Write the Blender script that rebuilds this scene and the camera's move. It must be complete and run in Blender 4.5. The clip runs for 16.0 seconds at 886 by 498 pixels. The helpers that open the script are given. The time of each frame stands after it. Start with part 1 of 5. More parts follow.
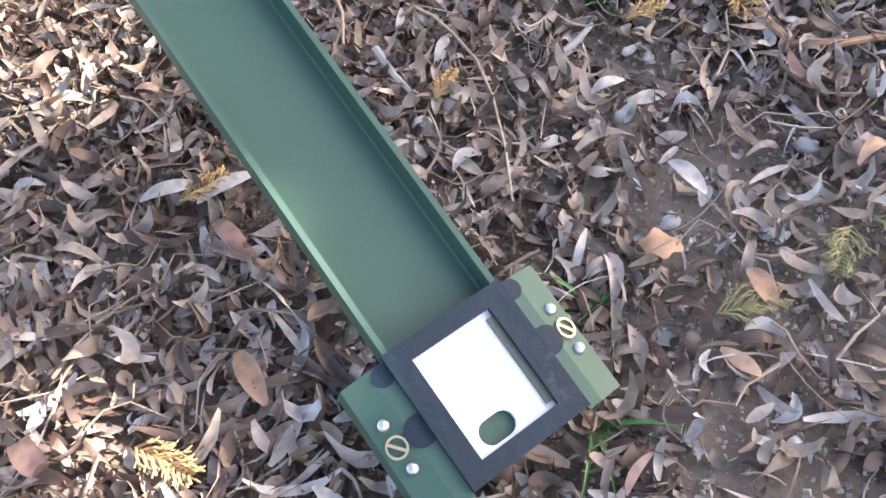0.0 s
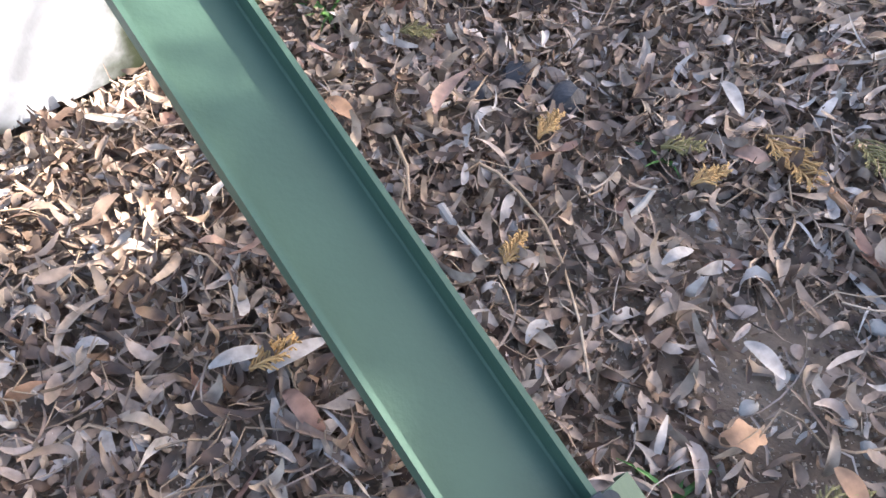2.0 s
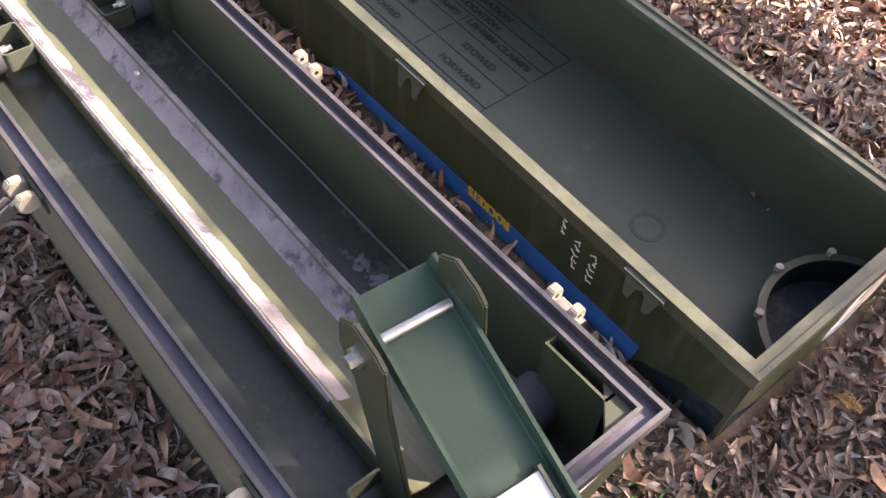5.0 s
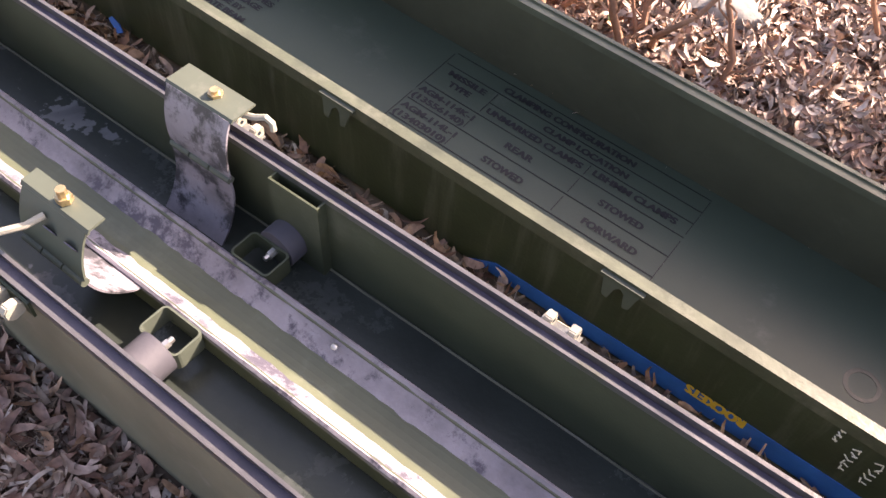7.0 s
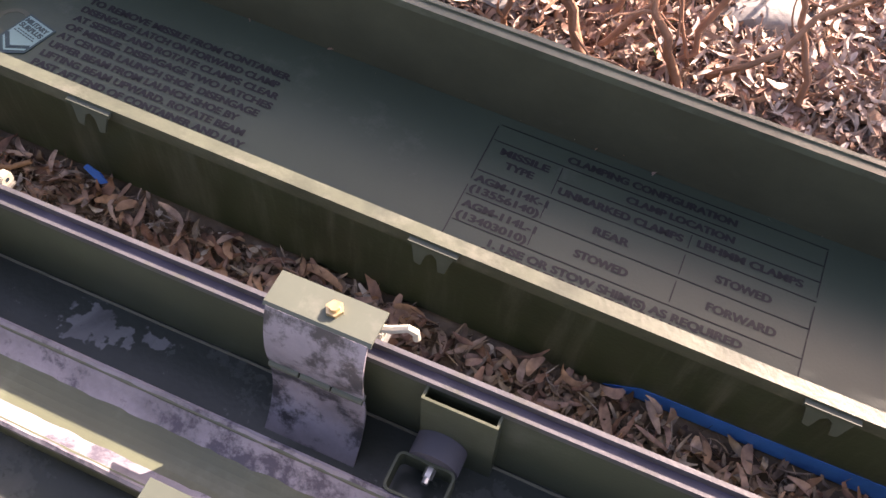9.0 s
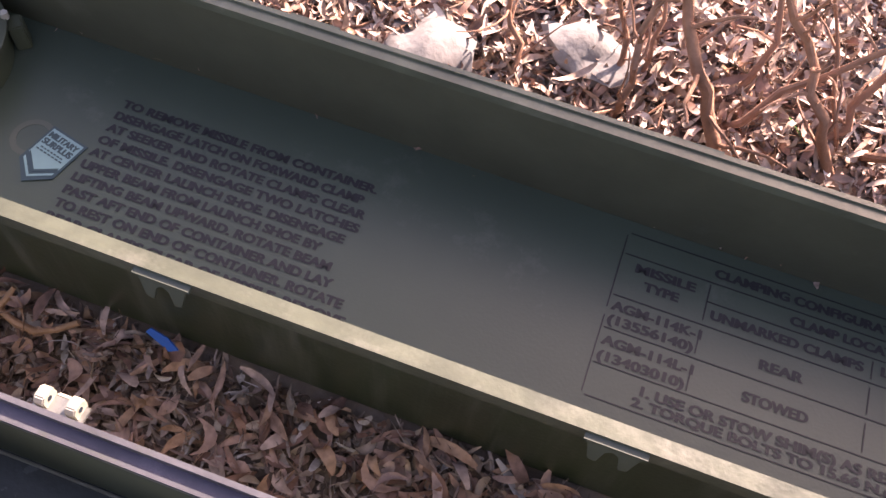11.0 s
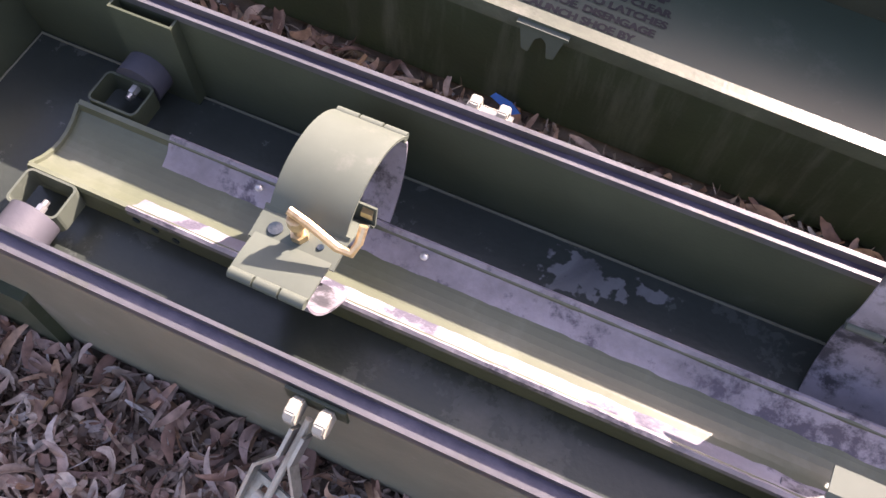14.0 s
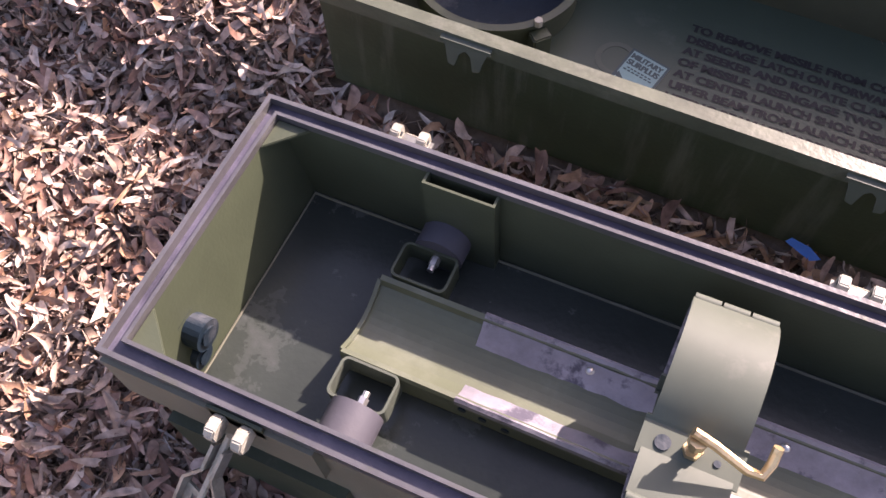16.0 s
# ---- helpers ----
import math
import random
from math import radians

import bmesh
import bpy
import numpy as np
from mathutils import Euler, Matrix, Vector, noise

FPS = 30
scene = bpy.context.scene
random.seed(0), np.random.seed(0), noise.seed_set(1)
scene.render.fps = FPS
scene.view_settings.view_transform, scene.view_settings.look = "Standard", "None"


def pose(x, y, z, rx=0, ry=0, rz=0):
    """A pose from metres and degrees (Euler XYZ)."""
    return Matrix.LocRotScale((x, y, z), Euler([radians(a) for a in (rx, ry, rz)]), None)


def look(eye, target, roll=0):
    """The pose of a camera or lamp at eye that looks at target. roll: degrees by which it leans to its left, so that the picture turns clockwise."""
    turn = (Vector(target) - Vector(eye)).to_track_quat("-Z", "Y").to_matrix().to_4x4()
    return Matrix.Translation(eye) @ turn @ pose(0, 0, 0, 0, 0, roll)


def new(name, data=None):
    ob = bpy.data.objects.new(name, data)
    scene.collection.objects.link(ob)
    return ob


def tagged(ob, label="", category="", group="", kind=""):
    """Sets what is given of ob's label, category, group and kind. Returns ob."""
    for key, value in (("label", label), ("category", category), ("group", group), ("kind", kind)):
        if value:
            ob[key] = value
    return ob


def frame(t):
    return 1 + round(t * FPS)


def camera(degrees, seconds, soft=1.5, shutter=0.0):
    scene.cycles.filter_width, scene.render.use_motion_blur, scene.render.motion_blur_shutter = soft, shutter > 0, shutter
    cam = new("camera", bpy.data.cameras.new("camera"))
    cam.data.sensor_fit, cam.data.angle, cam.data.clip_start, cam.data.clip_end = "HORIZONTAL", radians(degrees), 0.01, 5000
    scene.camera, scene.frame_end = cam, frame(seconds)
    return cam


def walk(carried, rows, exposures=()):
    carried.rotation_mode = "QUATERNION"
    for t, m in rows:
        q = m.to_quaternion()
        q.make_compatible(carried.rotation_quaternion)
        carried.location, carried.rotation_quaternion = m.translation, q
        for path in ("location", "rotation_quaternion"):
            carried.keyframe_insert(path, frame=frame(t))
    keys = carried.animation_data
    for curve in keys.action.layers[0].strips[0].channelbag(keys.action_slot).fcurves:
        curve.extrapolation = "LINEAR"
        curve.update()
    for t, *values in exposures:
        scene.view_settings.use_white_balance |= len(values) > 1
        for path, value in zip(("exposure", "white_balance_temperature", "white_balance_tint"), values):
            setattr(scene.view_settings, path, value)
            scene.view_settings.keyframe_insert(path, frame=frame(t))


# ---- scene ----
cam = camera(52.9, 16.0)
PATH = [
    (0, (0.7350, -0.3490, 0.4480), (-0.2380, 0.3800, -1.1390), -6.40),
    (0.5, (0.7170, -0.3480, 0.4550), (-0.2650, 0.4010, -1.1180), -5.70),
    (1, (0.7050, -0.3490, 0.4560), (-0.2890, 0.4180, -1.1000), -5.00),
    (1.5, (0.6870, -0.3500, 0.4680), (-0.3200, 0.4480, -1.0650), -4.10),
    (2, (0.6460, -0.3540, 0.4940), (-0.3650, 0.4850, -1.0140), -2.50),
    (2.3, (0.6120, -0.3601, 0.5280), (-0.3989, 0.4783, -0.9803), -1.74),
    (2.5, (0.5798, -0.3603, 0.5622), (-0.4043, 0.4799, -0.9621), -0.58),
    (3, (0.4970, -0.3686, 0.6854), (-0.4273, 0.4662, -0.8791), 1.87),
    (3.5, (0.4323, -0.3703, 0.7909), (-0.4899, 0.4488, -0.7825), 2.45),
    (4, (0.3340, -0.3583, 0.8260), (-0.5841, 0.4615, -0.7509), 2.55),
    (4.5, (0.2218, -0.3592, 0.8512), (-0.7002, 0.4571, -0.7250), 2.56),
    (5, (0.1330, -0.3743, 0.8732), (-0.7940, 0.4639, -0.6894), 3.44),
    (5.2, (0.0761, -0.3902, 0.8742), (-0.8263, 0.4969, -0.6746), 4.20),
    (7.3, (-0.4006, -0.4457, 0.9629), (-1.0997, 0.5608, -0.6182), 3.04),
    (7.5, (-0.4311, -0.4336, 0.9516), (-1.1240, 0.5678, -0.6358), 2.61),
    (8, (-0.5674, -0.4216, 0.9507), (-1.1660, 0.6123, -0.6541), 3.80),
    (8.5, (-0.6980, -0.3914, 0.9542), (-1.1845, 0.6626, -0.6743), 3.85),
    (8.7, (-0.7238, -0.3680, 0.9543), (-1.1747, 0.6816, -0.6874), 3.40),
    (10.8, (-0.9695, -0.1313, 0.8930), (-1.2802, 0.8643, -0.8137), 3.00),
    (11, (-1.0185, -0.1383, 0.8990), (-1.3372, 0.8613, -0.8047), 2.70),
    (11.5, (-1.1267, -0.1640, 0.8742), (-1.4779, 0.8209, -0.8301), 2.78),
    (12, (-1.1591, -0.2115, 0.8846), (-1.5589, 0.7158, -0.8427), 1.08),
    (12.5, (-1.1450, -0.2561, 0.8679), (-1.5777, 0.5789, -0.8974), -2.00),
    (13, (-1.1147, -0.3347, 0.8836), (-1.5241, 0.5106, -0.8821), -2.79),
    (13.5, (-1.1213, -0.4199, 0.8950), (-1.5216, 0.4544, -0.8588), -0.75),
    (14, (-1.2067, -0.4460, 0.8856), (-1.5992, 0.4064, -0.8807), 0.25),
    (14.5, (-1.3435, -0.4531, 0.8709), (-1.7259, 0.3644, -0.9142), 0.06),
    (15, (-1.4365, -0.4648, 0.8771), (-1.8528, 0.3420, -0.9047), -1.50),
    (15.5, (-1.4893, -0.4619, 0.8914), (-1.9370, 0.3544, -0.8783), -3.56),
    (16, (-1.5183, -0.4203, 0.9149), (-2.0037, 0.4396, -0.8250), -5.71),
]
EXPOSURES = [(0.0, 2.88, 6950, 15), (2.0, 2.74, 6900, 15), (2.6, 2.45, 6950, 17), (3.2, 2.03, 7300, 20), (4.4, 1.95, 7700, 25), (5.0, 2.27, 8100, 28), (8.0, 2.28, 8050, 30), (11.0, 2.27, 7800, 38), (12.5, 2.2, 6800, 33), (14.0, 2.33, 7250, 34), (15.0, 2.2, 7250, 34), (16.0, 1.76, 7150, 36)]
walk(cam, [(t, look(eye, target, roll)) for t, eye, target, roll in PATH], EXPOSURES)

# ---- world, sun and sky ----
SUN = Vector((0.55, 1.0, 0.79)).normalized()
world = bpy.data.worlds.new("World")
scene.world = world
world.use_nodes = True
wn = world.node_tree.nodes
sky = wn.new("ShaderNodeTexSky")
sky.sky_type = "NISHITA"
sky.sun_disc = False
sky.dust_density = 2.5
sky.ozone_density = 0.7
sky.sun_elevation = math.asin(SUN.z)
sky.sun_rotation = math.atan2(SUN.x, SUN.y)
wn["Background"].inputs["Strength"].default_value = 0.108
world.node_tree.links.new(sky.outputs[0], wn["Background"].inputs["Color"])
sun = new("sun", bpy.data.lights.new("sun", "SUN"))
sun.data.energy = 4.6
sun.data.angle = radians(0.53)
sun.data.color = (1.0, 0.965, 0.90)
sun.matrix_world = look((4, 4, 5), Vector((4, 4, 5)) - SUN)


# ---- materials ----
def material(name, base, rough=0.6, metal=0.0, var=0.25, scale=18.0, stain=None, stain_at=0.62, stain_scale=5.0,
             bump=0.15, bump_scale=160.0, island=False, rand=0.0, spec=0.5, translucent=0.0, soft=0.12, rough_stain=None, stretch=None):
    """Base colour with broad and fine variation, a second colour in worn or stained patches, and fine relief."""
    m = bpy.data.materials.new(name)
    m.use_nodes = True
    nt = m.node_tree
    n, l = nt.nodes, nt.links
    b = n["Principled BSDF"]
    b.inputs["Roughness"].default_value = rough
    b.inputs["Metallic"].default_value = metal
    b.inputs["Specular IOR Level"].default_value = spec
    co = n.new("ShaderNodeTexCoord")
    n1 = n.new("ShaderNodeTexNoise")
    n1.inputs["Scale"].default_value = scale
    n1.inputs["Detail"].default_value = 6
    n1.inputs["Roughness"].default_value = 0.65
    l.new(co.outputs["Object"], n1.inputs["Vector"])
    r = n.new("ShaderNodeValToRGB")
    r.color_ramp.elements[0].position, r.color_ramp.elements[1].position = 0.3, 0.72
    r.color_ramp.elements[0].color = (*[c * (1 - var) for c in base], 1)
    r.color_ramp.elements[1].color = (*[min(1, c * (1 + var)) for c in base], 1)
    l.new(n1.outputs["Fac"], r.inputs["Fac"])
    out = r.outputs["Color"]
    if stain:
        n2 = n.new("ShaderNodeTexNoise")
        n2.inputs["Scale"].default_value = stain_scale
        n2.inputs["Detail"].default_value = 9
        n2.inputs["Roughness"].default_value = 0.72
        if stretch:
            mp = n.new("ShaderNodeMapping")
            mp.inputs["Scale"].default_value = stretch
            l.new(co.outputs["Object"], mp.inputs["Vector"])
            l.new(mp.outputs["Vector"], n2.inputs["Vector"])
        else:
            l.new(co.outputs["Object"], n2.inputs["Vector"])
        r2 = n.new("ShaderNodeValToRGB")
        r2.color_ramp.elements[0].position, r2.color_ramp.elements[1].position = stain_at - soft, stain_at + soft
        l.new(n2.outputs["Fac"], r2.inputs["Fac"])
        mix = n.new("ShaderNodeMix")
        mix.data_type = "RGBA"
        l.new(r2.outputs["Color"], mix.inputs["Factor"])
        l.new(out, mix.inputs["A"])
        mix.inputs["B"].default_value = (*stain, 1)
        out = mix.outputs["Result"]
        if rough_stain is not None:
            mr = n.new("ShaderNodeMapRange")
            mr.inputs["To Min"].default_value, mr.inputs["To Max"].default_value = rough, rough_stain
            l.new(r2.outputs["Color"], mr.inputs["Value"])
            l.new(mr.outputs["Result"], b.inputs["Roughness"])
    if rand:
        src = n.new("ShaderNodeNewGeometry").outputs["Random Per Island"] if island else n.new("ShaderNodeObjectInfo").outputs["Random"]
        hv = n.new("ShaderNodeHueSaturation")
        mr = n.new("ShaderNodeMapRange")
        mr.inputs["To Min"].default_value, mr.inputs["To Max"].default_value = 1 - rand, 1 + rand
        l.new(src, mr.inputs["Value"])
        l.new(mr.outputs["Result"], hv.inputs["Value"])
        l.new(out, hv.inputs["Color"])
        out = hv.outputs["Color"]
    l.new(out, b.inputs["Base Color"])
    if bump:
        n3 = n.new("ShaderNodeTexNoise")
        n3.inputs["Scale"].default_value = bump_scale
        n3.inputs["Detail"].default_value = 4
        l.new(co.outputs["Object"], n3.inputs["Vector"])
        bp = n.new("ShaderNodeBump")
        bp.inputs["Strength"].default_value = bump
        bp.inputs["Distance"].default_value = 0.004
        l.new(n3.outputs["Fac"], bp.inputs["Height"])
        l.new(bp.outputs["Normal"], b.inputs["Normal"])
    return m


def leaf_material(name, colours, rough=0.55):
    """Dry leaves: each island takes a colour of its own, with veins and blotches."""
    m = bpy.data.materials.new(name)
    m.use_nodes = True
    nt = m.node_tree
    n, l = nt.nodes, nt.links
    b = n["Principled BSDF"]
    b.inputs["Roughness"].default_value = rough
    b.inputs["Specular IOR Level"].default_value = 0.4
    g = n.new("ShaderNodeNewGeometry")
    r = n.new("ShaderNodeValToRGB")
    r.color_ramp.interpolation = "CONSTANT"
    els = r.color_ramp.elements
    while len(els) < len(colours):
        els.new(0.5)
    for i, c in enumerate(colours):
        els[i].position = i / len(colours)
        els[i].color = (*c, 1)
    l.new(g.outputs["Random Per Island"], r.inputs["Fac"])
    co = n.new("ShaderNodeTexCoord")
    n1 = n.new("ShaderNodeTexNoise")
    n1.inputs["Scale"].default_value = 90
    n1.inputs["Detail"].default_value = 6
    l.new(co.outputs["Object"], n1.inputs["Vector"])
    mr = n.new("ShaderNodeMapRange")
    mr.inputs["From Min"].default_value, mr.inputs["From Max"].default_value = 0.3, 0.7
    mr.inputs["To Min"].default_value, mr.inputs["To Max"].default_value = 0.6, 1.35
    l.new(n1.outputs["Fac"], mr.inputs["Value"])
    hv = n.new("ShaderNodeHueSaturation")
    l.new(mr.outputs["Result"], hv.inputs["Value"])
    l.new(r.outputs["Color"], hv.inputs["Color"])
    l.new(hv.outputs["Color"], b.inputs["Base Color"])
    bp = n.new("ShaderNodeBump")
    bp.inputs["Strength"].default_value = 0.3
    bp.inputs["Distance"].default_value = 0.002
    l.new(n1.outputs["Fac"], bp.inputs["Height"])
    l.new(bp.outputs["Normal"], b.inputs["Normal"])
    return m


OD = (0.046, 0.056, 0.033)
green = material("olive_paint", OD, 0.48, var=0.14, scale=14, stain=(0.10, 0.105, 0.08), stain_at=0.72, stain_scale=7, bump=0.06, bump_scale=260)
beam_green = material("beam_green_paint", (0.044, 0.090, 0.066), 0.48, spec=0.3, var=0.08, scale=9, stain=(0.10, 0.13, 0.09), stain_at=0.78, stain_scale=11, bump=0.05, bump_scale=300)
green_out = material("weathered_outer_paint", (0.036, 0.047, 0.026), 0.5, var=0.25, scale=8, stain=(0.17, 0.16, 0.13), stain_at=0.68, stain_scale=9, bump=0.1, bump_scale=200)
# scuffed outer paint, its base lightened for skylight on the front wall
lightened_paint = material("lightened_outer_paint", (0.140, 0.138, 0.100), 0.55, var=0.22, scale=9, stain=(0.22, 0.21, 0.18), stain_at=0.66, stain_scale=12, bump=0.1, bump_scale=200, soft=0.08)
# scuffs over a base colour raised for the sunlight in the trough
trough_mat = material("lightened_trough_paint", (0.085, 0.096, 0.062), 0.38, var=0.15, scale=9, stain=(0.13, 0.14, 0.105), stain_at=0.66, stain_scale=9, bump=0.06)
streaked = material("streaked_outer_paint", (0.034, 0.047, 0.026), 0.40, var=0.25, scale=8, stain=(0.105, 0.112, 0.09), stain_at=0.63, stain_scale=26, bump=0.08, bump_scale=200, stretch=(1, 1, 0.10))
floor_dark = material("dark_floor_paint", (0.032, 0.039, 0.034), 0.25, var=0.25, scale=7, stain=(0.10, 0.105, 0.105), stain_at=0.68, stain_scale=7, bump=0.08, bump_scale=180, rough_stain=0.6, spec=0.4)
lid_floor = material("lid_floor_paint", (0.038, 0.056, 0.039), 0.42, var=0.10, scale=5, stain=(0.10, 0.11, 0.09), stain_at=0.72, stain_scale=6, bump=0.04, bump_scale=260)
lid_inner = material("lid_inner_paint", (0.062, 0.066, 0.042), 0.5, var=0.16, scale=12, stain=(0.11, 0.112, 0.085), stain_at=0.72, stain_scale=7, bump=0.05, bump_scale=240)
rim_metal = material("worn_rim_metal", (0.135, 0.130, 0.135), 0.28, metal=0.5, var=0.2, scale=22, stain=(0.10, 0.11, 0.06), stain_at=0.66, stain_scale=16, bump=0.1)
lid_rim = material("rubbed_lid_rim", (0.078, 0.087, 0.060), 0.32, var=0.3, scale=14, stain=(0.18, 0.18, 0.145), stain_at=0.64, stain_scale=8, bump=0.1)
gasket_mat = material("dark_rubber_gasket", (0.070, 0.066, 0.096), 0.34, var=0.3, scale=20, stain=(0.15, 0.14, 0.18), stain_at=0.66, stain_scale=10, bump=0.15)
pad_mat = material("worn_grey_pad", (0.245, 0.232, 0.262), 0.42, var=0.42, spec=0.35, scale=11, stain=(0.075, 0.070, 0.092), stain_at=0.56, stain_scale=17, bump=0.2, soft=0.04)
strap_mat = material("stained_strap", (0.215, 0.20, 0.225), 0.45, var=0.3, scale=14, stain=(0.040, 0.040, 0.045), stain_at=0.53, stain_scale=22, bump=0.1, soft=0.05)
rubber_mat = material("grey_rubber", (0.062, 0.060, 0.074), 0.65, var=0.15, scale=12, bump=0.08)
black_mat = material("black_rubber_sheet", (0.009, 0.019, 0.030), 0.45, spec=0.25, var=0.3, scale=14, stain=(0.09, 0.095, 0.105), stain_at=0.66, stain_scale=16, bump=0.15)
white_mat = material("white_plate", (0.84, 0.84, 0.82), 0.4, var=0.04, scale=12, stain=(0.62, 0.58, 0.45), stain_at=0.75, stain_scale=12, bump=0.03)
clamp_mat = material("clamp_paint", (0.076, 0.089, 0.070), 0.55, spec=0.3, var=0.10, scale=15, stain=(0.145, 0.15, 0.125), stain_at=0.70, stain_scale=14, bump=0.02, bump_scale=90)
latch_steel = material("dull_latch_zinc", (0.26, 0.26, 0.24), 0.38, metal=0.6, var=0.25, scale=30, stain=(0.10, 0.10, 0.085), stain_at=0.6, stain_scale=25, bump=0.15)
lug_mat = material("tan_lug", (0.32, 0.305, 0.25), 0.5, var=0.2, scale=40, stain=(0.20, 0.18, 0.14), stain_at=0.68, stain_scale=25, bump=0.2)
steel = material("zinc_steel", (0.55, 0.54, 0.52), 0.32, metal=0.85, var=0.15, scale=40, stain=(0.28, 0.22, 0.14), stain_at=0.68, stain_scale=30, bump=0.1)
brass = material("brassy_bolt", (0.62, 0.46, 0.26), 0.35, metal=0.8, var=0.2, scale=60, stain=(0.22, 0.13, 0.07), stain_at=0.62, stain_scale=40, bump=0.15)
ink = material("black_stencil_ink", (0.008, 0.008, 0.010), 0.55, var=0.2, scale=60, stain=(0.05, 0.06, 0.045), stain_at=0.70, stain_scale=70, bump=0.0)
blue_mat = material("blue_band_paint", (0.012, 0.12, 0.46), 0.45, var=0.2, scale=20, stain=(0.05, 0.08, 0.12), stain_at=0.70, stain_scale=16, bump=0.08)
yellow_mat = material("yellow_paint", (0.62, 0.40, 0.05), 0.5, var=0.15, scale=60, bump=0)
chalk = material("white_marker", (0.72, 0.72, 0.70), 0.6, var=0.1, scale=80, bump=0)
soil_mat = material("dry_soil", (0.19, 0.15, 0.115), 0.92, var=0.4, scale=9, stain=(0.085, 0.060, 0.045), stain_at=0.54, stain_scale=6, bump=0.9, bump_scale=90)
grain_mat = material("soil_grain", (0.30, 0.26, 0.22), 0.9, var=0.3, scale=60, bump=0, island=True, rand=0.6)
stone_mat = material("pale_stone", (0.31, 0.30, 0.285), 0.85, var=0.3, scale=20, stain=(0.24, 0.21, 0.18), stain_at=0.62, stain_scale=12, bump=0.5, bump_scale=70)
garden_mat = material("garden_stone", (0.215, 0.205, 0.195), 0.9, var=0.35, scale=22, stain=(0.13, 0.115, 0.10), stain_at=0.58, stain_scale=14, bump=0.6, bump_scale=60)
darkstone_mat = material("dark_stone", (0.030, 0.032, 0.040), 0.6, var=0.4, scale=40, bump=0.4)
twig_mat = material("dry_twig", (0.26, 0.185, 0.125), 0.8, var=0.35, scale=30, stain=(0.38, 0.32, 0.26), stain_at=0.6, stain_scale=20, bump=0.4, island=True, rand=0.35)
stem_mat = material("reddish_stem", (0.27, 0.135, 0.082), 0.75, var=0.35, scale=30, bump=0.5)
branch_mat = material("peeled_branch", (0.36, 0.20, 0.11), 0.6, var=0.25, scale=30, bump=0.4)
sprig_mat = material("dried_cypress", (0.36, 0.225, 0.095), 0.8, var=0.3, scale=50, bump=0.3, island=True, rand=0.25)
dull_mat = material("dull_cypress", (0.20, 0.17, 0.075), 0.8, var=0.3, scale=50, bump=0.3, island=True, rand=0.25)
grass_mat = material("grass_blade", (0.075, 0.19, 0.045), 0.5, var=0.2, scale=40, bump=0.1, island=True, rand=0.3)
litter_mat = leaf_material("leaf_litter", [(0.27, 0.205, 0.160), (0.150, 0.100, 0.072), (0.33, 0.275, 0.235), (0.085, 0.054, 0.040), (0.21, 0.150, 0.112),
                                           (0.30, 0.225, 0.170), (0.40, 0.36, 0.33), (0.115, 0.075, 0.055), (0.25, 0.190, 0.155), (0.30, 0.235, 0.180),
                                           (0.18, 0.125, 0.095), (0.33, 0.265, 0.23), (0.075, 0.047, 0.035), (0.24, 0.180, 0.140)])
# leaf colours raised to carry the brightness of lit ground
lit_pale_mat = leaf_material("lit_pale_litter", [(0.44, 0.345, 0.285), (0.33, 0.235, 0.18), (0.52, 0.43, 0.37), (0.40, 0.29, 0.225), (0.26, 0.175, 0.13), (0.48, 0.385, 0.32)])
russet_mat = leaf_material("russet_litter", [(0.34, 0.215, 0.165), (0.26, 0.145, 0.105), (0.40, 0.285, 0.235), (0.19, 0.105, 0.078), (0.31, 0.20, 0.165), (0.37, 0.22, 0.14)])
orange_leaf = leaf_material("orange_leaf", [(0.33, 0.155, 0.075), (0.30, 0.17, 0.10)])
pale_leaf = leaf_material("pale_leaf", [(0.38, 0.35, 0.325), (0.34, 0.31, 0.29)])
crown_mat = material("tree_leaf", (0.055, 0.10, 0.035), 0.55, var=0.3, scale=20, bump=0.1, island=True, rand=0.3)
bark_mat = material("tree_bark", (0.16, 0.12, 0.09), 0.9, var=0.35, scale=12, bump=0.8)
label_mat = material("tan_paper", (0.42, 0.33, 0.26), 0.8, var=0.2, scale=40, bump=0.2)
badge_mat = material("teal_badge", (0.018, 0.045, 0.050), 0.35, var=0.1, scale=40, bump=0)
badge_line = material("badge_line", (0.15, 0.27, 0.27), 0.4, var=0.05, scale=40, bump=0)


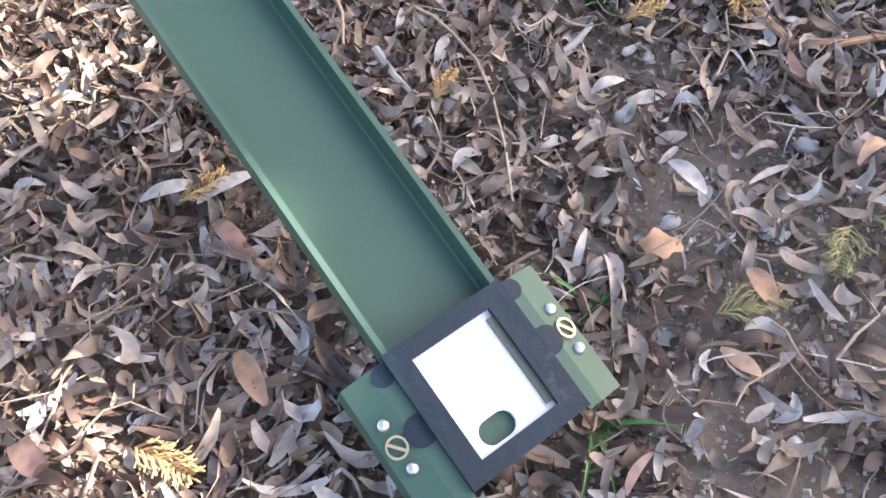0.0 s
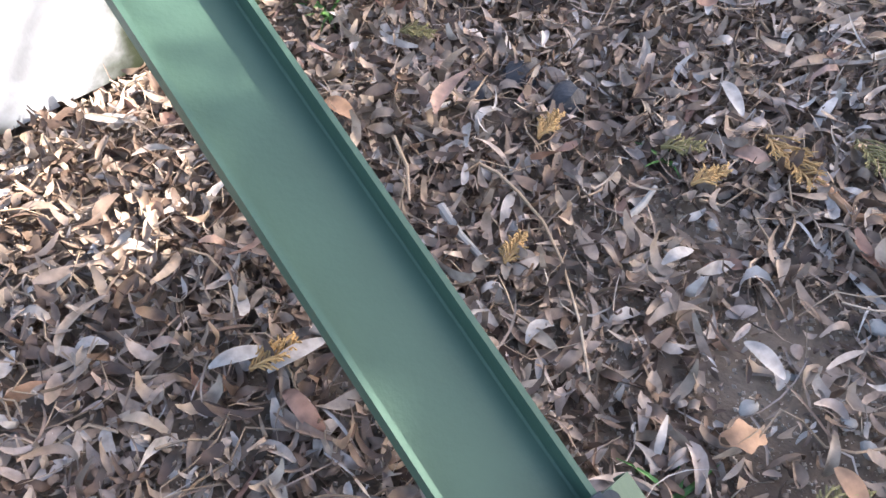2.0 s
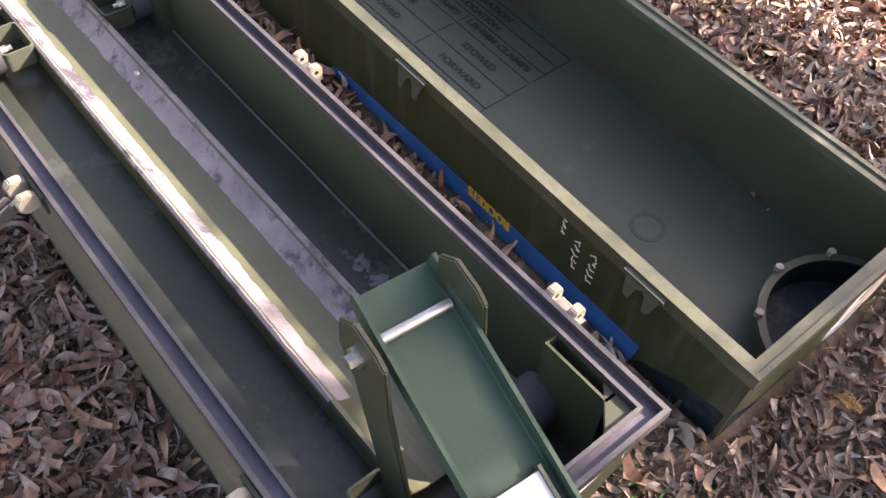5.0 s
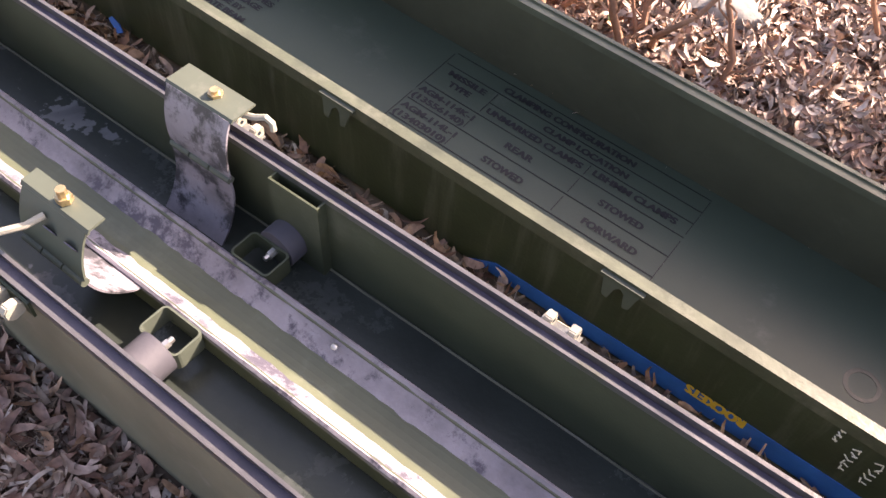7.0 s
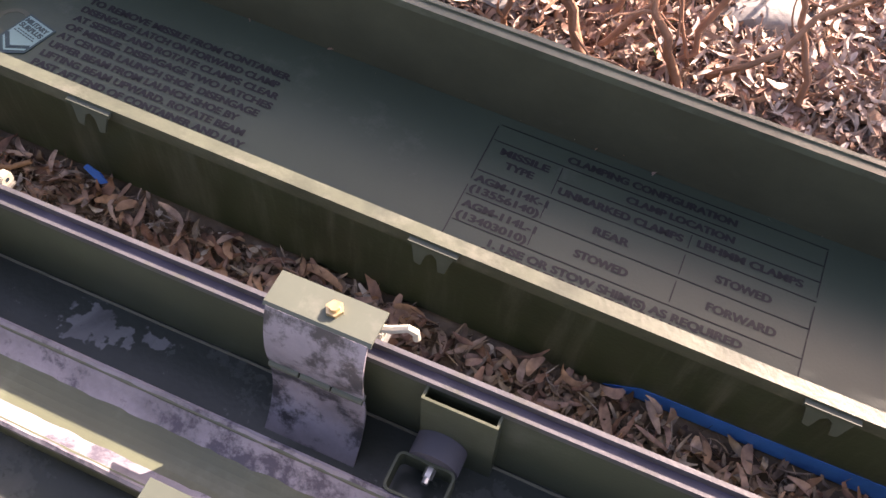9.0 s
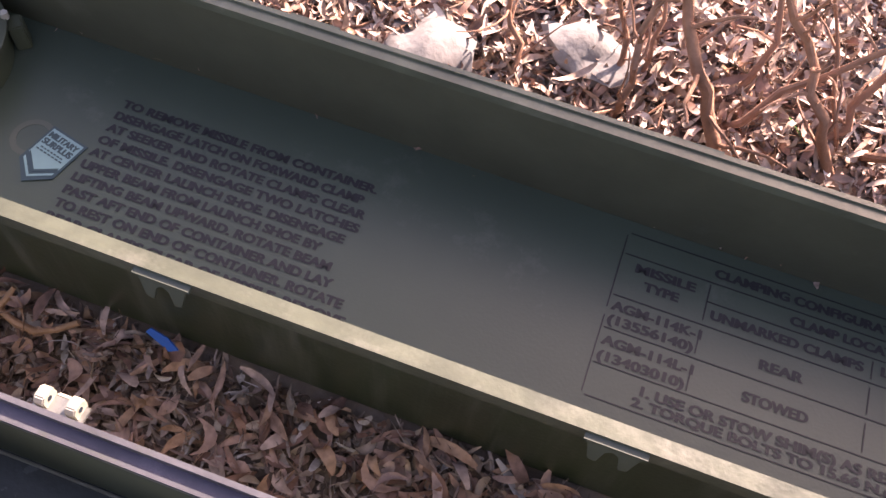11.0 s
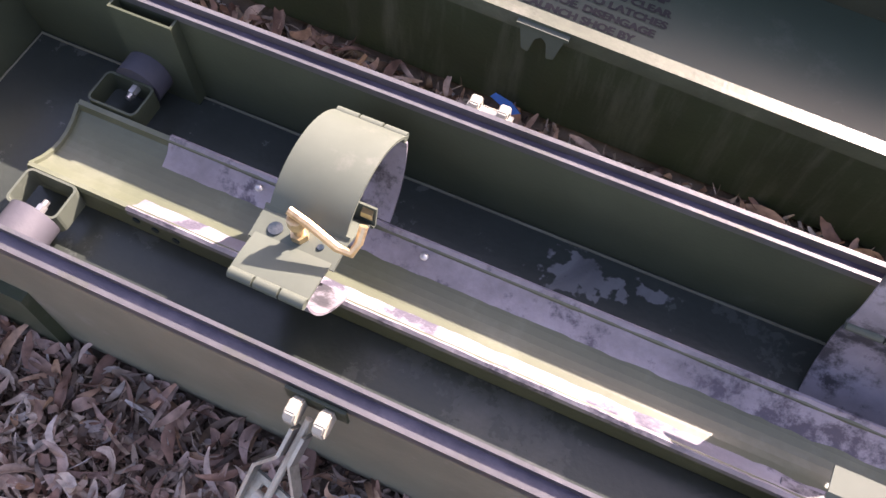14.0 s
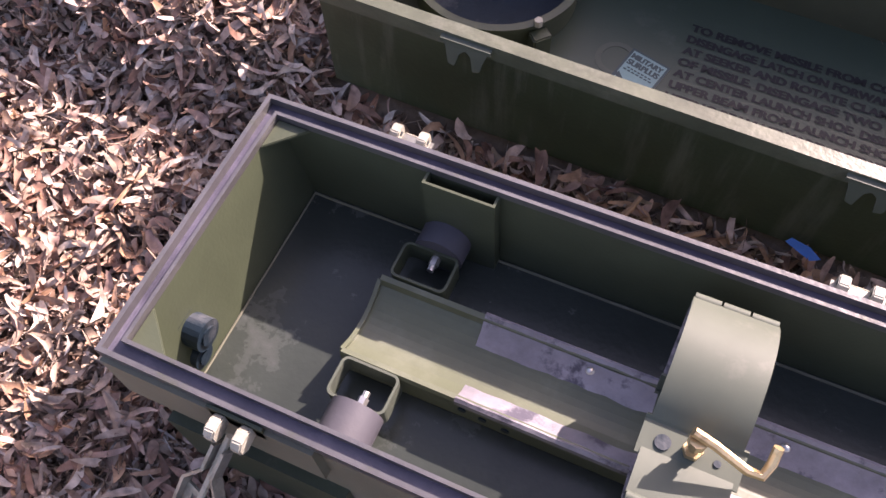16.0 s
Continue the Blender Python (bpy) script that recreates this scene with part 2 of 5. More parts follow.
def sprayed(name, base_mat, blobs, colour=(0.70, 0.735, 0.79), axes="yz", cloud=0.66, edge=(1.65, 1.15), rag=0.9, grain=22):
    """A paint with pale overspray or scuffs: cloudy, soft-edged patches, each (u, v, half width, half height) in the plane of the two axes."""
    m = base_mat.copy()
    m.name = name
    nt = m.node_tree
    n, l = nt.nodes, nt.links
    b = n["Principled BSDF"]
    old = b.inputs["Base Color"].links[0].from_socket
    co = n.new("ShaderNodeTexCoord")
    nz = n.new("ShaderNodeTexNoise")
    nz.inputs["Scale"].default_value = grain
    nz.inputs["Detail"].default_value = 5
    l.new(co.outputs["Object"], nz.inputs["Vector"])
    total = None
    for y, z, w, h in blobs:
        mp = n.new("ShaderNodeMapping")
        mp.vector_type = "POINT"
        mp.inputs["Scale"].default_value = (0, 1 / w, 1 / h) if axes == "yz" else (1 / w, 1 / h, 0)
        mp.inputs["Location"].default_value = (0, -y / w, -z / h) if axes == "yz" else (-y / w, -z / h, 0)
        l.new(co.outputs["Object"], mp.inputs["Vector"])
        ln = n.new("ShaderNodeVectorMath")
        ln.operation = "LENGTH"
        l.new(mp.outputs["Vector"], ln.inputs[0])
        ad = n.new("ShaderNodeMath")
        ad.operation = "MULTIPLY_ADD"
        l.new(nz.outputs["Fac"], ad.inputs[0])
        ad.inputs[1].default_value = rag
        l.new(ln.outputs["Value"], ad.inputs[2])
        mr = n.new("ShaderNodeMapRange")
        mr.interpolation_type = "SMOOTHSTEP"
        mr.inputs["From Min"].default_value, mr.inputs["From Max"].default_value = edge
        l.new(ad.outputs["Value"], mr.inputs["Value"])
        if total is None:
            total = mr.outputs["Result"]
        else:
            mx = n.new("ShaderNodeMath")
            mx.operation = "MAXIMUM"
            l.new(total, mx.inputs[0])
            l.new(mr.outputs["Result"], mx.inputs[1])
            total = mx.outputs["Value"]
    mix = n.new("ShaderNodeMix")
    mix.data_type = "RGBA"
    l.new(total, mix.inputs["Factor"])
    l.new(old, mix.inputs["A"])
    cl = n.new("ShaderNodeTexNoise")
    cl.inputs["Scale"].default_value = 9
    cl.inputs["Detail"].default_value = 7
    cl.inputs["Distortion"].default_value = 1.2
    l.new(co.outputs["Object"], cl.inputs["Vector"])
    rc = n.new("ShaderNodeValToRGB")
    rc.color_ramp.elements[0].position, rc.color_ramp.elements[1].position = 0.40, 0.56
    rc.color_ramp.elements[0].color = (*[c * cloud for c in colour], 1)
    rc.color_ramp.elements[1].color = (*colour, 1)
    l.new(cl.outputs["Fac"], rc.inputs["Fac"])
    l.new(rc.outputs["Color"], mix.inputs["B"])
    l.new(mix.outputs["Result"], b.inputs["Base Color"])
    return m


end_spray = sprayed("oversprayed_end", green_out, [(-0.225, 0.12, 0.085, 0.15), (-0.085, 0.19, 0.032, 0.028), (-0.095, 0.13, 0.012, 0.014)])
floor_scuffed = sprayed("scuffed_floor_paint", floor_dark, [(-1.238, -0.050, 0.040, 0.022), (-1.175, -0.040, 0.022, 0.008), (-0.30, -0.055, 0.06, 0.012), (-1.02, -0.24, 0.05, 0.012)], (0.15, 0.155, 0.16), "xy", 0.45, (2.75, 2.45), 3.6, 75)
lid_spray = sprayed("oversprayed_lid_end", green_out, [(0.240, -0.075, 0.046, 0.055), (0.225, -0.115, 0.036, 0.040), (0.275, -0.040, 0.036, 0.034)])


# ---- building helpers ----
def part(name, bm, mat, parent=None, label="", bevel=0.0, smooth=False):
    """Links a bmesh as one mesh object, as a part of its parent."""
    if bevel:
        es = [e for e in bm.edges if len(e.link_faces) == 2 and e.calc_face_angle(0) > 0.5]
        bmesh.ops.bevel(bm, geom=es, offset=bevel, segments=2, affect="EDGES", clamp_overlap=True)
    bmesh.ops.recalc_face_normals(bm, faces=bm.faces)
    me = bpy.data.meshes.new(name)
    bm.to_mesh(me)
    bm.free()
    me.materials.append(mat)
    if smooth:
        me.polygons.foreach_set("use_smooth", [True] * len(me.polygons))
        me.set_sharp_from_angle(angle=radians(40))
    ob = new(name, me)
    if parent:
        ob.parent = parent
    if label:
        ob["label"] = label
    return ob


def empty(name, m=None, **tags):
    e = new(name)
    e.empty_display_size = 0.02
    if m is not None:
        e.matrix_world = m
    return tagged(e, **tags)


def B():
    return bmesh.new()


def box(bm, lo, hi, m=None):
    vs = [bm.verts.new((x, y, z)) for x in (lo[0], hi[0]) for y in (lo[1], hi[1]) for z in (lo[2], hi[2])]
    for f in ((0, 1, 3, 2), (4, 6, 7, 5), (0, 4, 5, 1), (2, 3, 7, 6), (0, 2, 6, 4), (1, 5, 7, 3)):
        bm.faces.new([vs[i] for i in f])
    if m is not None:
        bmesh.ops.transform(bm, matrix=m, verts=vs)
    return vs


def hexa(bm, bottom, top):
    """A solid from four bottom and four top corners, in the same order round."""
    b = [bm.verts.new(p) for p in bottom]
    t = [bm.verts.new(p) for p in top]
    bm.faces.new(b[::-1])
    bm.faces.new(t)
    for i in range(4):
        bm.faces.new((b[i], b[(i + 1) % 4], t[(i + 1) % 4], t[i]))


def prism(bm, outline, d, m=None):
    """A plate from an outline in x and y, from z = 0 to d."""
    lo = [bm.verts.new((p[0], p[1], 0)) for p in outline]
    hi = [bm.verts.new((p[0], p[1], d)) for p in outline]
    bm.faces.new(lo[::-1])
    bm.faces.new(hi)
    k = len(lo)
    for i in range(k):
        bm.faces.new((lo[i], lo[(i + 1) % k], hi[(i + 1) % k], hi[i]))
    if m is not None:
        bmesh.ops.transform(bm, matrix=m, verts=lo + hi)


def strip(bm, yz, x0, x1, thick, m=None):
    """Sheet metal bent along a line in y and z, drawn along x."""
    left, right = [], []
    k = len(yz)
    for i, (y, z) in enumerate(yz):
        a = Vector(yz[max(0, i - 1)])
        c = Vector(yz[min(k - 1, i + 1)])
        d = (c - a).normalized()
        nrm = Vector((-d.y, d.x)) * thick / 2
        left.append((y + nrm.x, z + nrm.y))
        right.append((y - nrm.x, z - nrm.y))
    loop = left + right[::-1]
    a = [bm.verts.new((x0, y, z)) for y, z in loop]
    b = [bm.verts.new((x1, y, z)) for y, z in loop]
    j = len(loop)
    for i in range(j):
        bm.faces.new((a[i], a[(i + 1) % j], b[(i + 1) % j], b[i]))
    for i in range(k - 1):
        bm.faces.new((a[i], a[j - 1 - i], a[j - 2 - i], a[i + 1]))
        bm.faces.new((b[i], b[i + 1], b[j - 2 - i], b[j - 1 - i]))
    if m is not None:
        bmesh.ops.transform(bm, matrix=m, verts=a + b)


def rod(bm, pts, r, sides=8, taper=1.0):
    """A round rod through points."""
    pts = [Vector(p) for p in pts]
    rings = []
    for i, p in enumerate(pts):
        d = (pts[min(i + 1, len(pts) - 1)] - pts[max(i - 1, 0)]).normalized()
        q = d.to_track_quat("Z", "Y")
        rr = r * (1 + (taper - 1) * i / max(1, len(pts) - 1))
        rings.append([bm.verts.new(p + q @ Vector((rr * math.cos(2 * math.pi * j / sides), rr * math.sin(2 * math.pi * j / sides), 0))) for j in range(sides)])
    for a, b in zip(rings, rings[1:]):
        for j in range(sides):
            bm.faces.new((a[j], a[(j + 1) % sides], b[(j + 1) % sides], b[j]))
    bm.faces.new(rings[0][::-1])
    bm.faces.new(rings[-1])


def arc(cy, cz, r, a0, a1, k=10):
    return [(cy + r * math.cos(radians(a0 + (a1 - a0) * i / k)), cz + r * math.sin(radians(a0 + (a1 - a0) * i / k))) for i in range(k + 1)]


def rounded(w, h, r, k=4):
    """Outline of a rounded rectangle round the origin."""
    out = []
    for cx, cy, a in ((w / 2 - r, h / 2 - r, 0), (-w / 2 + r, h / 2 - r, 90), (-w / 2 + r, -h / 2 + r, 180), (w / 2 - r, -h / 2 + r, 270)):
        for i in range(k + 1):
            t = radians(a + 90 * i / k)
            out.append((cx + r * math.cos(t), cy + r * math.sin(t)))
    return out


def ring_plate(bm, outer, inner, z0, z1, m=None):
    """A frame between two outlines of the same count."""
    k = len(outer)
    vs = [[bm.verts.new((p[0], p[1], z)) for p in o] for o, z in ((outer, z0), (outer, z1), (inner, z1), (inner, z0))]
    for a, b in zip(vs, vs[1:] + vs[:1]):
        for i in range(k):
            bm.faces.new((a[i], a[(i + 1) % k], b[(i + 1) % k], b[i]))
    if m is not None:
        bmesh.ops.transform(bm, matrix=m, verts=[v for o in vs for v in o])


def rect(x0, y0, x1, y1):
    return [(x1, y1), (x0, y1), (x0, y0), (x1, y0)]


def words(text, name, size_w, cap, m, mat, parent, bold=0.03, align="LEFT"):
    """Flat lettering of the given width and capital height."""
    cu = bpy.data.curves.new(name, "FONT")
    cu.body = text
    cu.size = 1.0
    cu.offset = min(bold, 0.018)
    cu.extrude = 0.0
    tmp = bpy.data.objects.new(name, cu)
    scene.collection.objects.link(tmp)
    dg = bpy.context.evaluated_depsgraph_get()
    me = bpy.data.meshes.new_from_object(tmp.evaluated_get(dg))
    bpy.data.objects.remove(tmp)
    xs = [v.co.x for v in me.vertices]
    x0, w = min(xs), max(xs) - min(xs)
    sx, sy = size_w / w, cap / 0.72
    for v in me.vertices:
        v.co.x = (v.co.x - x0) * sx - (size_w / 2 if align == "CENTER" else 0)
        v.co.y *= sy
        v.co.z = 0
    src = [(v.co.x, v.co.y) for v in me.vertices]
    polys = [tuple(q.vertices) for q in me.polygons]
    k = len(src)
    d = cap * 0.075
    co, fc = [], []
    for r, (dx, dy) in enumerate(((0, 0), (d, 0), (-d, 0), (0, d * 0.5))):
        co += [(x + dx, y + dy, 0.00004 * r) for x, y in src]
        fc += [tuple(i + k * r for i in q) for q in polys]
    me2 = bpy.data.meshes.new(name)
    me2.from_pydata(co, [], fc)
    bpy.data.meshes.remove(me)
    me2.materials.append(mat)
    ob = new(name, me2)
    ob.parent = parent
    ob.matrix_local = m
    return ob


# ---- ground ----
def smooth(a, b, v):
    t = min(1, max(0, (v - a) / (b - a)))
    return t * t * (3 - 2 * t)


def ground_height(x, y):
    rise = min(0.100, max(0.0, -0.012 + 0.0500 * -x)) if x > -2.3 else 0.100 * smooth(-3.2, -2.3, x)
    bank = smooth(0.05, 0.19, y) * rise + smooth(0.49, 0.72, y) * 0.035 * smooth(0.5, -0.2, x)
    bank *= 1 - 0.5 * smooth(1.2, 4, y)
    small = 0.010 * noise.noise((x * 3.1, y * 3.1, 0)) + 0.005 * noise.noise((x * 11, y * 11, 4))
    under = 1.0
    if -1.99 < x < 0.03 and -0.30 < y < 0.55:
        under = 0.25
    return bank + small * under - 0.012


def make_ground():
    xs = sorted(set([-60, -25, -12, -7, -5] + [round(-4 + 0.06 * i, 3) for i in range(101)] + [3, 5, 9, 18, 60]))
    ys = sorted(set([-60, -25, -12, -6, -3.5] + [round(-2.2 + 0.06 * i, 3) for i in range(84)] + [4, 6, 10, 20, 60]))
    verts = [(x, y, ground_height(x, y)) for y in ys for x in xs]
    w = len(xs)
    faces = [(j * w + i, j * w + i + 1, (j + 1) * w + i + 1, (j + 1) * w + i) for j in range(len(ys) - 1) for i in range(w - 1)]
    me = bpy.data.meshes.new("ground")
    me.from_pydata(verts, [], faces)
    me.polygons.foreach_set("use_smooth", [True] * len(faces))
    me.materials.append(soil_mat)
    return tagged(new("ground", me), "dry brown soil strewn with fallen leaves", "ground", kind="structure")


make_ground()


def inside_boxes(x, y, pad=0.0):
    if -1.905 - pad < x < -0.038 + pad and -0.285 - pad < y < -0.006 + pad:
        return True
    return -1.97 - pad < x < 0.008 + pad and 0.158 - pad < y + 0.0034 * -x < 0.488 + pad


def leaves(name, count, area, length, width, mat, seed, lift=0.02, curl=1.0, label="", dens=None):
    """A litter of narrow dry leaves, each with its own curl, twist and tilt."""
    rng = np.random.default_rng(seed)
    X, Y, Z = [], [], []
    while len(X) < count:
        x, y = rng.uniform(area[0], area[1]), rng.uniform(area[2], area[3])
        if inside_boxes(x, y, 0.004) or (dens and rng.random() > dens(x, y)):
            continue
        X.append(x)
        Y.append(y)
        Z.append(ground_height(x, y))
    n = count
    X, Y, Z = (np.array(a)[:, None, None] for a in (X, Y, Z))

    def col(a):
        return a[:, None, None]
    nu, nv = 6, 3
    u = np.linspace(0, 1, nu)[None, :, None]
    j = np.array([-1.0, 0.0, 1.0])[None, None, :]
    L = col(length * rng.uniform(0.5, 1.4, n) * (1 + 0.35 * (rng.random(n) > 0.9)))
    W = col(width * rng.uniform(0.55, 1.5, n))
    bend, twist, cup = col(rng.normal(0, 2.3, n) * curl), col(rng.normal(0, 1.6, n) * curl), col(rng.uniform(-0.4, 1.7, n) * curl)
    side, skew = col(rng.normal(0, 0.55, n)), col(rng.uniform(0.35, 0.65, n))
    yaw, tilt, roll = col(rng.uniform(0, 2 * math.pi, n)), col(rng.normal(0, 0.30, n)), col(rng.normal(0, 0.55, n))
    up = col(rng.uniform(0, lift, n)) + 0.003
    wd = 0.5 * W * np.clip(np.sin(np.pi * np.clip(u ** (0.6 + skew) * 0.90 + 0.05, 0, 1)), 0, 1) ** 0.6
    a0 = bend * (u - 0.5)
    px = L * (u - 0.5) * np.cos(a0 * 0.6)
    pz = L * (u - 0.5) * np.sin(a0 * 0.6)
    py = side * L * (u - 0.5) ** 2
    tw = roll + twist * (u - 0.5)
    a = py + j * wd * np.cos(tw)
    c = pz + j * wd * np.sin(tw) + np.abs(j) * cup * wd * 0.6
    x2 = px * np.cos(tilt) - c * np.sin(tilt)
    z2 = px * np.sin(tilt) + c * np.cos(tilt)
    co = np.stack((X + x2 * np.cos(yaw) - a * np.sin(yaw), Y + x2 * np.sin(yaw) + a * np.cos(yaw), np.maximum(Z + up + z2, Z - 0.004)), -1).reshape(-1, 3)
    q = np.array([(i * nv + k, i * nv + k + 1, (i + 1) * nv + k + 1, (i + 1) * nv + k) for i in range(nu - 1) for k in range(nv - 1)])
    f = (np.arange(n)[:, None, None] * (nu * nv) + q[None]).reshape(-1)
    me = bpy.data.meshes.new(name)
    me.vertices.add(len(co))
    me.vertices.foreach_set("co", co.astype(np.float32).ravel())
    me.loops.add(len(f))
    me.loops.foreach_set("vertex_index", f.astype(np.int32))
    me.polygons.add(len(f) // 4)
    me.polygons.foreach_set("loop_start", np.arange(0, len(f), 4, dtype=np.int32))
    me.polygons.foreach_set("use_smooth", np.ones(len(f) // 4, dtype=bool))
    me.update(calc_edges=True)
    me.validate()
    me.materials.append(mat)
    return tagged(new(name, me), label, "leaves", kind="stuff")


# ---- lower half of the container ----
L0, W0, H0 = 1.93, 0.29, 0.25
FLOOR = 0.126
base = empty("shipping_container", label="long olive green steel container half, open, on leaf litter", category="container")


def base_shell():
    t = 0.004
    # walls lean a little inwards towards the foot
    bx0, bx1, by0, by1 = -L0 + 0.030, -0.036, -W0 + 0.006, -0.008
    o = 0.004
    bm = B()
    hexa(bm, [(bx0, by0, 0), (bx1, by0, 0), (bx1, by0 + t, 0), (bx0, by0 + t, 0)],
         [(-L0 + o, -W0 + o, 0.238), (-o, -W0 + o, 0.238), (-o, -W0 + o + t, 0.238), (-L0 + o, -W0 + o + t, 0.238)])
    part("side_wall", bm, lightened_paint, base)
    bm = B()
    hexa(bm, [(bx0, by1 - t, 0), (bx1, by1 - t, 0), (bx1, by1, 0), (bx0, by1, 0)],
         [(-L0 + o, -o - t, 0.238), (-o, -o - t, 0.238), (-o, -o, 0.238), (-L0 + o, -o, 0.238)])
    part("side_wall", bm, green_out, base)
    for xa, xb, nx in ((bx1, -o, -t), (bx0, -L0 + o, t)):
        bm = B()
        q, p = sorted((xa, xa + nx)), sorted((xb, xb + nx))
        hexa(bm, [(q[0], by0 + t, 0), (q[1], by0 + t, 0), (q[1], by1 - t, 0), (q[0], by1 - t, 0)],
             [(p[0], -W0 + o + t, 0.238), (p[1], -W0 + o + t, 0.238), (p[1], -o - t, 0.238), (p[0], -o - t, 0.238)])
        part("end_wall", bm, end_spray if xa == bx1 else green_out, base, "olive end wall with pale overspray" if xa == bx1 else "")
    # inner lining
    a0, a1, f0, f1 = -L0 + 0.0185, -0.0185, -L0 + 0.036, -0.042
    for y0, y1 in ((-W0 + 0.0165, -W0 + 0.0185), (-0.0185, -0.0165)):
        bm = B()
        hexa(bm, [(f0, y0, FLOOR), (f1, y0, FLOOR), (f1, y1, FLOOR), (f0, y1, FLOOR)], [(a0, y0, 0.2400), (a1, y0, 0.2400), (a1, y1, 0.2400), (a0, y1, 0.2400)])
        part("inner_wall", bm, green, base)
    for f, a, s in ((f0, a0, -1), (f1, a1, 1)):
        bm = B()
        q, r = sorted((f, f + s * 0.002)), sorted((a, a + s * 0.002))
        hexa(bm, [(q[0], -W0 + 0.0185, FLOOR), (q[1], -W0 + 0.0185, FLOOR), (q[1], -0.0185, FLOOR), (q[0], -0.0185, FLOOR)],
             [(r[0], -W0 + 0.0185, 0.2400), (r[1], -W0 + 0.0185, 0.2400), (r[1], -0.0185, 0.2400), (r[0], -0.0185, 0.2400)])
        part("inner_wall", bm, green, base)
    bm = B()
    box(bm, (f0, -W0 + 0.0165, FLOOR - 0.006), (f1, -0.0165, FLOOR))
    part("floor_pan", bm, floor_scuffed, base, "dark scuffed floor pan")
    # weld bead along the floor
    bm = B()
    for y in (-0.0215, -W0 + 0.0215):
        rod(bm, [(x, y + 0.001 * noise.noise((x * 9, y, 2)), FLOOR + 0.0008 + 0.0005 * noise.noise((x * 31, y, 7))) for x in np.linspace(-L0 + 0.038, -0.044, 140)], 0.0015, 6)
    for x in (f0 + 0.002, f1 - 0.002):
        rod(bm, [(x + 0.0008 * noise.noise((y * 25, x, 3)), y, FLOOR + 0.0006) for y in np.linspace(-W0 + 0.022, -0.022, 24)], 0.0011, 6)
    part("floor_weld", bm, lightened_paint, base, "pale worn weld line")
    # rim with groove and gasket
    bm = B()
    ring_plate(bm, rect(-L0, -W0, 0, 0), rect(-L0 + 0.0045, -W0 + 0.0045, -0.0045, -0.0045), 0.2375, H0)
    part("rim_flange", bm, rim_metal, base, "worn bare metal rim", bevel=0.0012)
    bm = B()
    ring_plate(bm, rect(-L0 + 0.0155, -W0 + 0.0155, -0.0155, -0.0155), rect(-L0 + 0.0190, -W0 + 0.0190, -0.0190, -0.0190), 0.2405, H0 - 0.001)
    part("inner_lip", bm, rim_metal, base, bevel=0.0012)
    bm = B()
    ring_plate(bm, rect(-L0 + 0.0045, -W0 + 0.0045, -0.0045, -0.0045), rect(-L0 + 0.0155, -W0 + 0.0155, -0.0155, -0.0155), 0.230, 0.2405)
    part("gasket", bm, gasket_mat, base, "dark purplish rubber gasket", bevel=0.0015)
    # corner gussets inside the rim
    for cx, sx in ((-0.0195, -1), (-L0 + 0.0195, 1)):
        for cy, sy in ((-0.0195, -1), (-W0 + 0.0195, 1)):
            bm = B()
            prism(bm, [(cx, cy), (cx + sx * 0.035, cy), (cx, cy + sy * 0.035)], 0.004, pose(0, 0, 0.238))
            part("corner_gusset", bm, green, base, bevel=0.0008)
    # skids and stacking steps at the foot of the long sides
    for y0, y1 in ((-W0 - 0.001, -W0 + 0.014), (-0.014, 0.001)):
        for xa, xb in ((-0.23, -0.045),):
            bm = B()
            box(bm, (xa, y0, 0.0), (xb, y1, 0.055))
            part("skid", bm, green_out, base, bevel=0.006)
    for y, s in ((-0.002, 1),):
        bm = B()
        box(bm, (-L0 + 0.016, y - 0.003, 0.155), (-0.016, y + 0.003, 0.163))
        part("side_bead", bm, green_out, base, bevel=0.002)
    # far end: a skirt under the rim, a hand recess and the stacking foot below it
    for y0, y1 in ((-W0 - 0.004, -W0 + 0.006), (-0.006, 0.004)):
        bm = B()
        box(bm, (-L0 + 0.002, y0, 0.168), (-L0 + 0.205, y1, 0.2370))
        part("skirt", bm, lightened_paint if y0 < -0.1 else green_out, base, bevel=0.004)
        bm = B()
        box(bm, (-L0 + 0.026, y0 - 0.002, 0.0), (-L0 + 0.215, y1 + 0.002, 0.118))
        part("stacking_foot", bm, green_out, base, "scuffed olive stacking foot", bevel=0.010)
    bm = B()
    box(bm, (-L0 - 0.002, -W0 + 0.010, 0.172), (-L0 + 0.012, -0.010, 0.2370))
    part("skirt", bm, green_out, base, bevel=0.004)
    # oval hand slots at the corners of the near end
    bm = B()
    m = pose(-0.045, -W0 + 0.0035, 0.14, 90, 0, 0) @ pose(0, 0, 0, 0, 0, 78)
    ring_plate(bm, rounded(0.085, 0.030, 0.0149, 6), rounded(0.073, 0.018, 0.0089, 6), 0, 0.005, m)
    part("hand_slot", bm, steel, base, "bright oval hand slot")


base_shell()


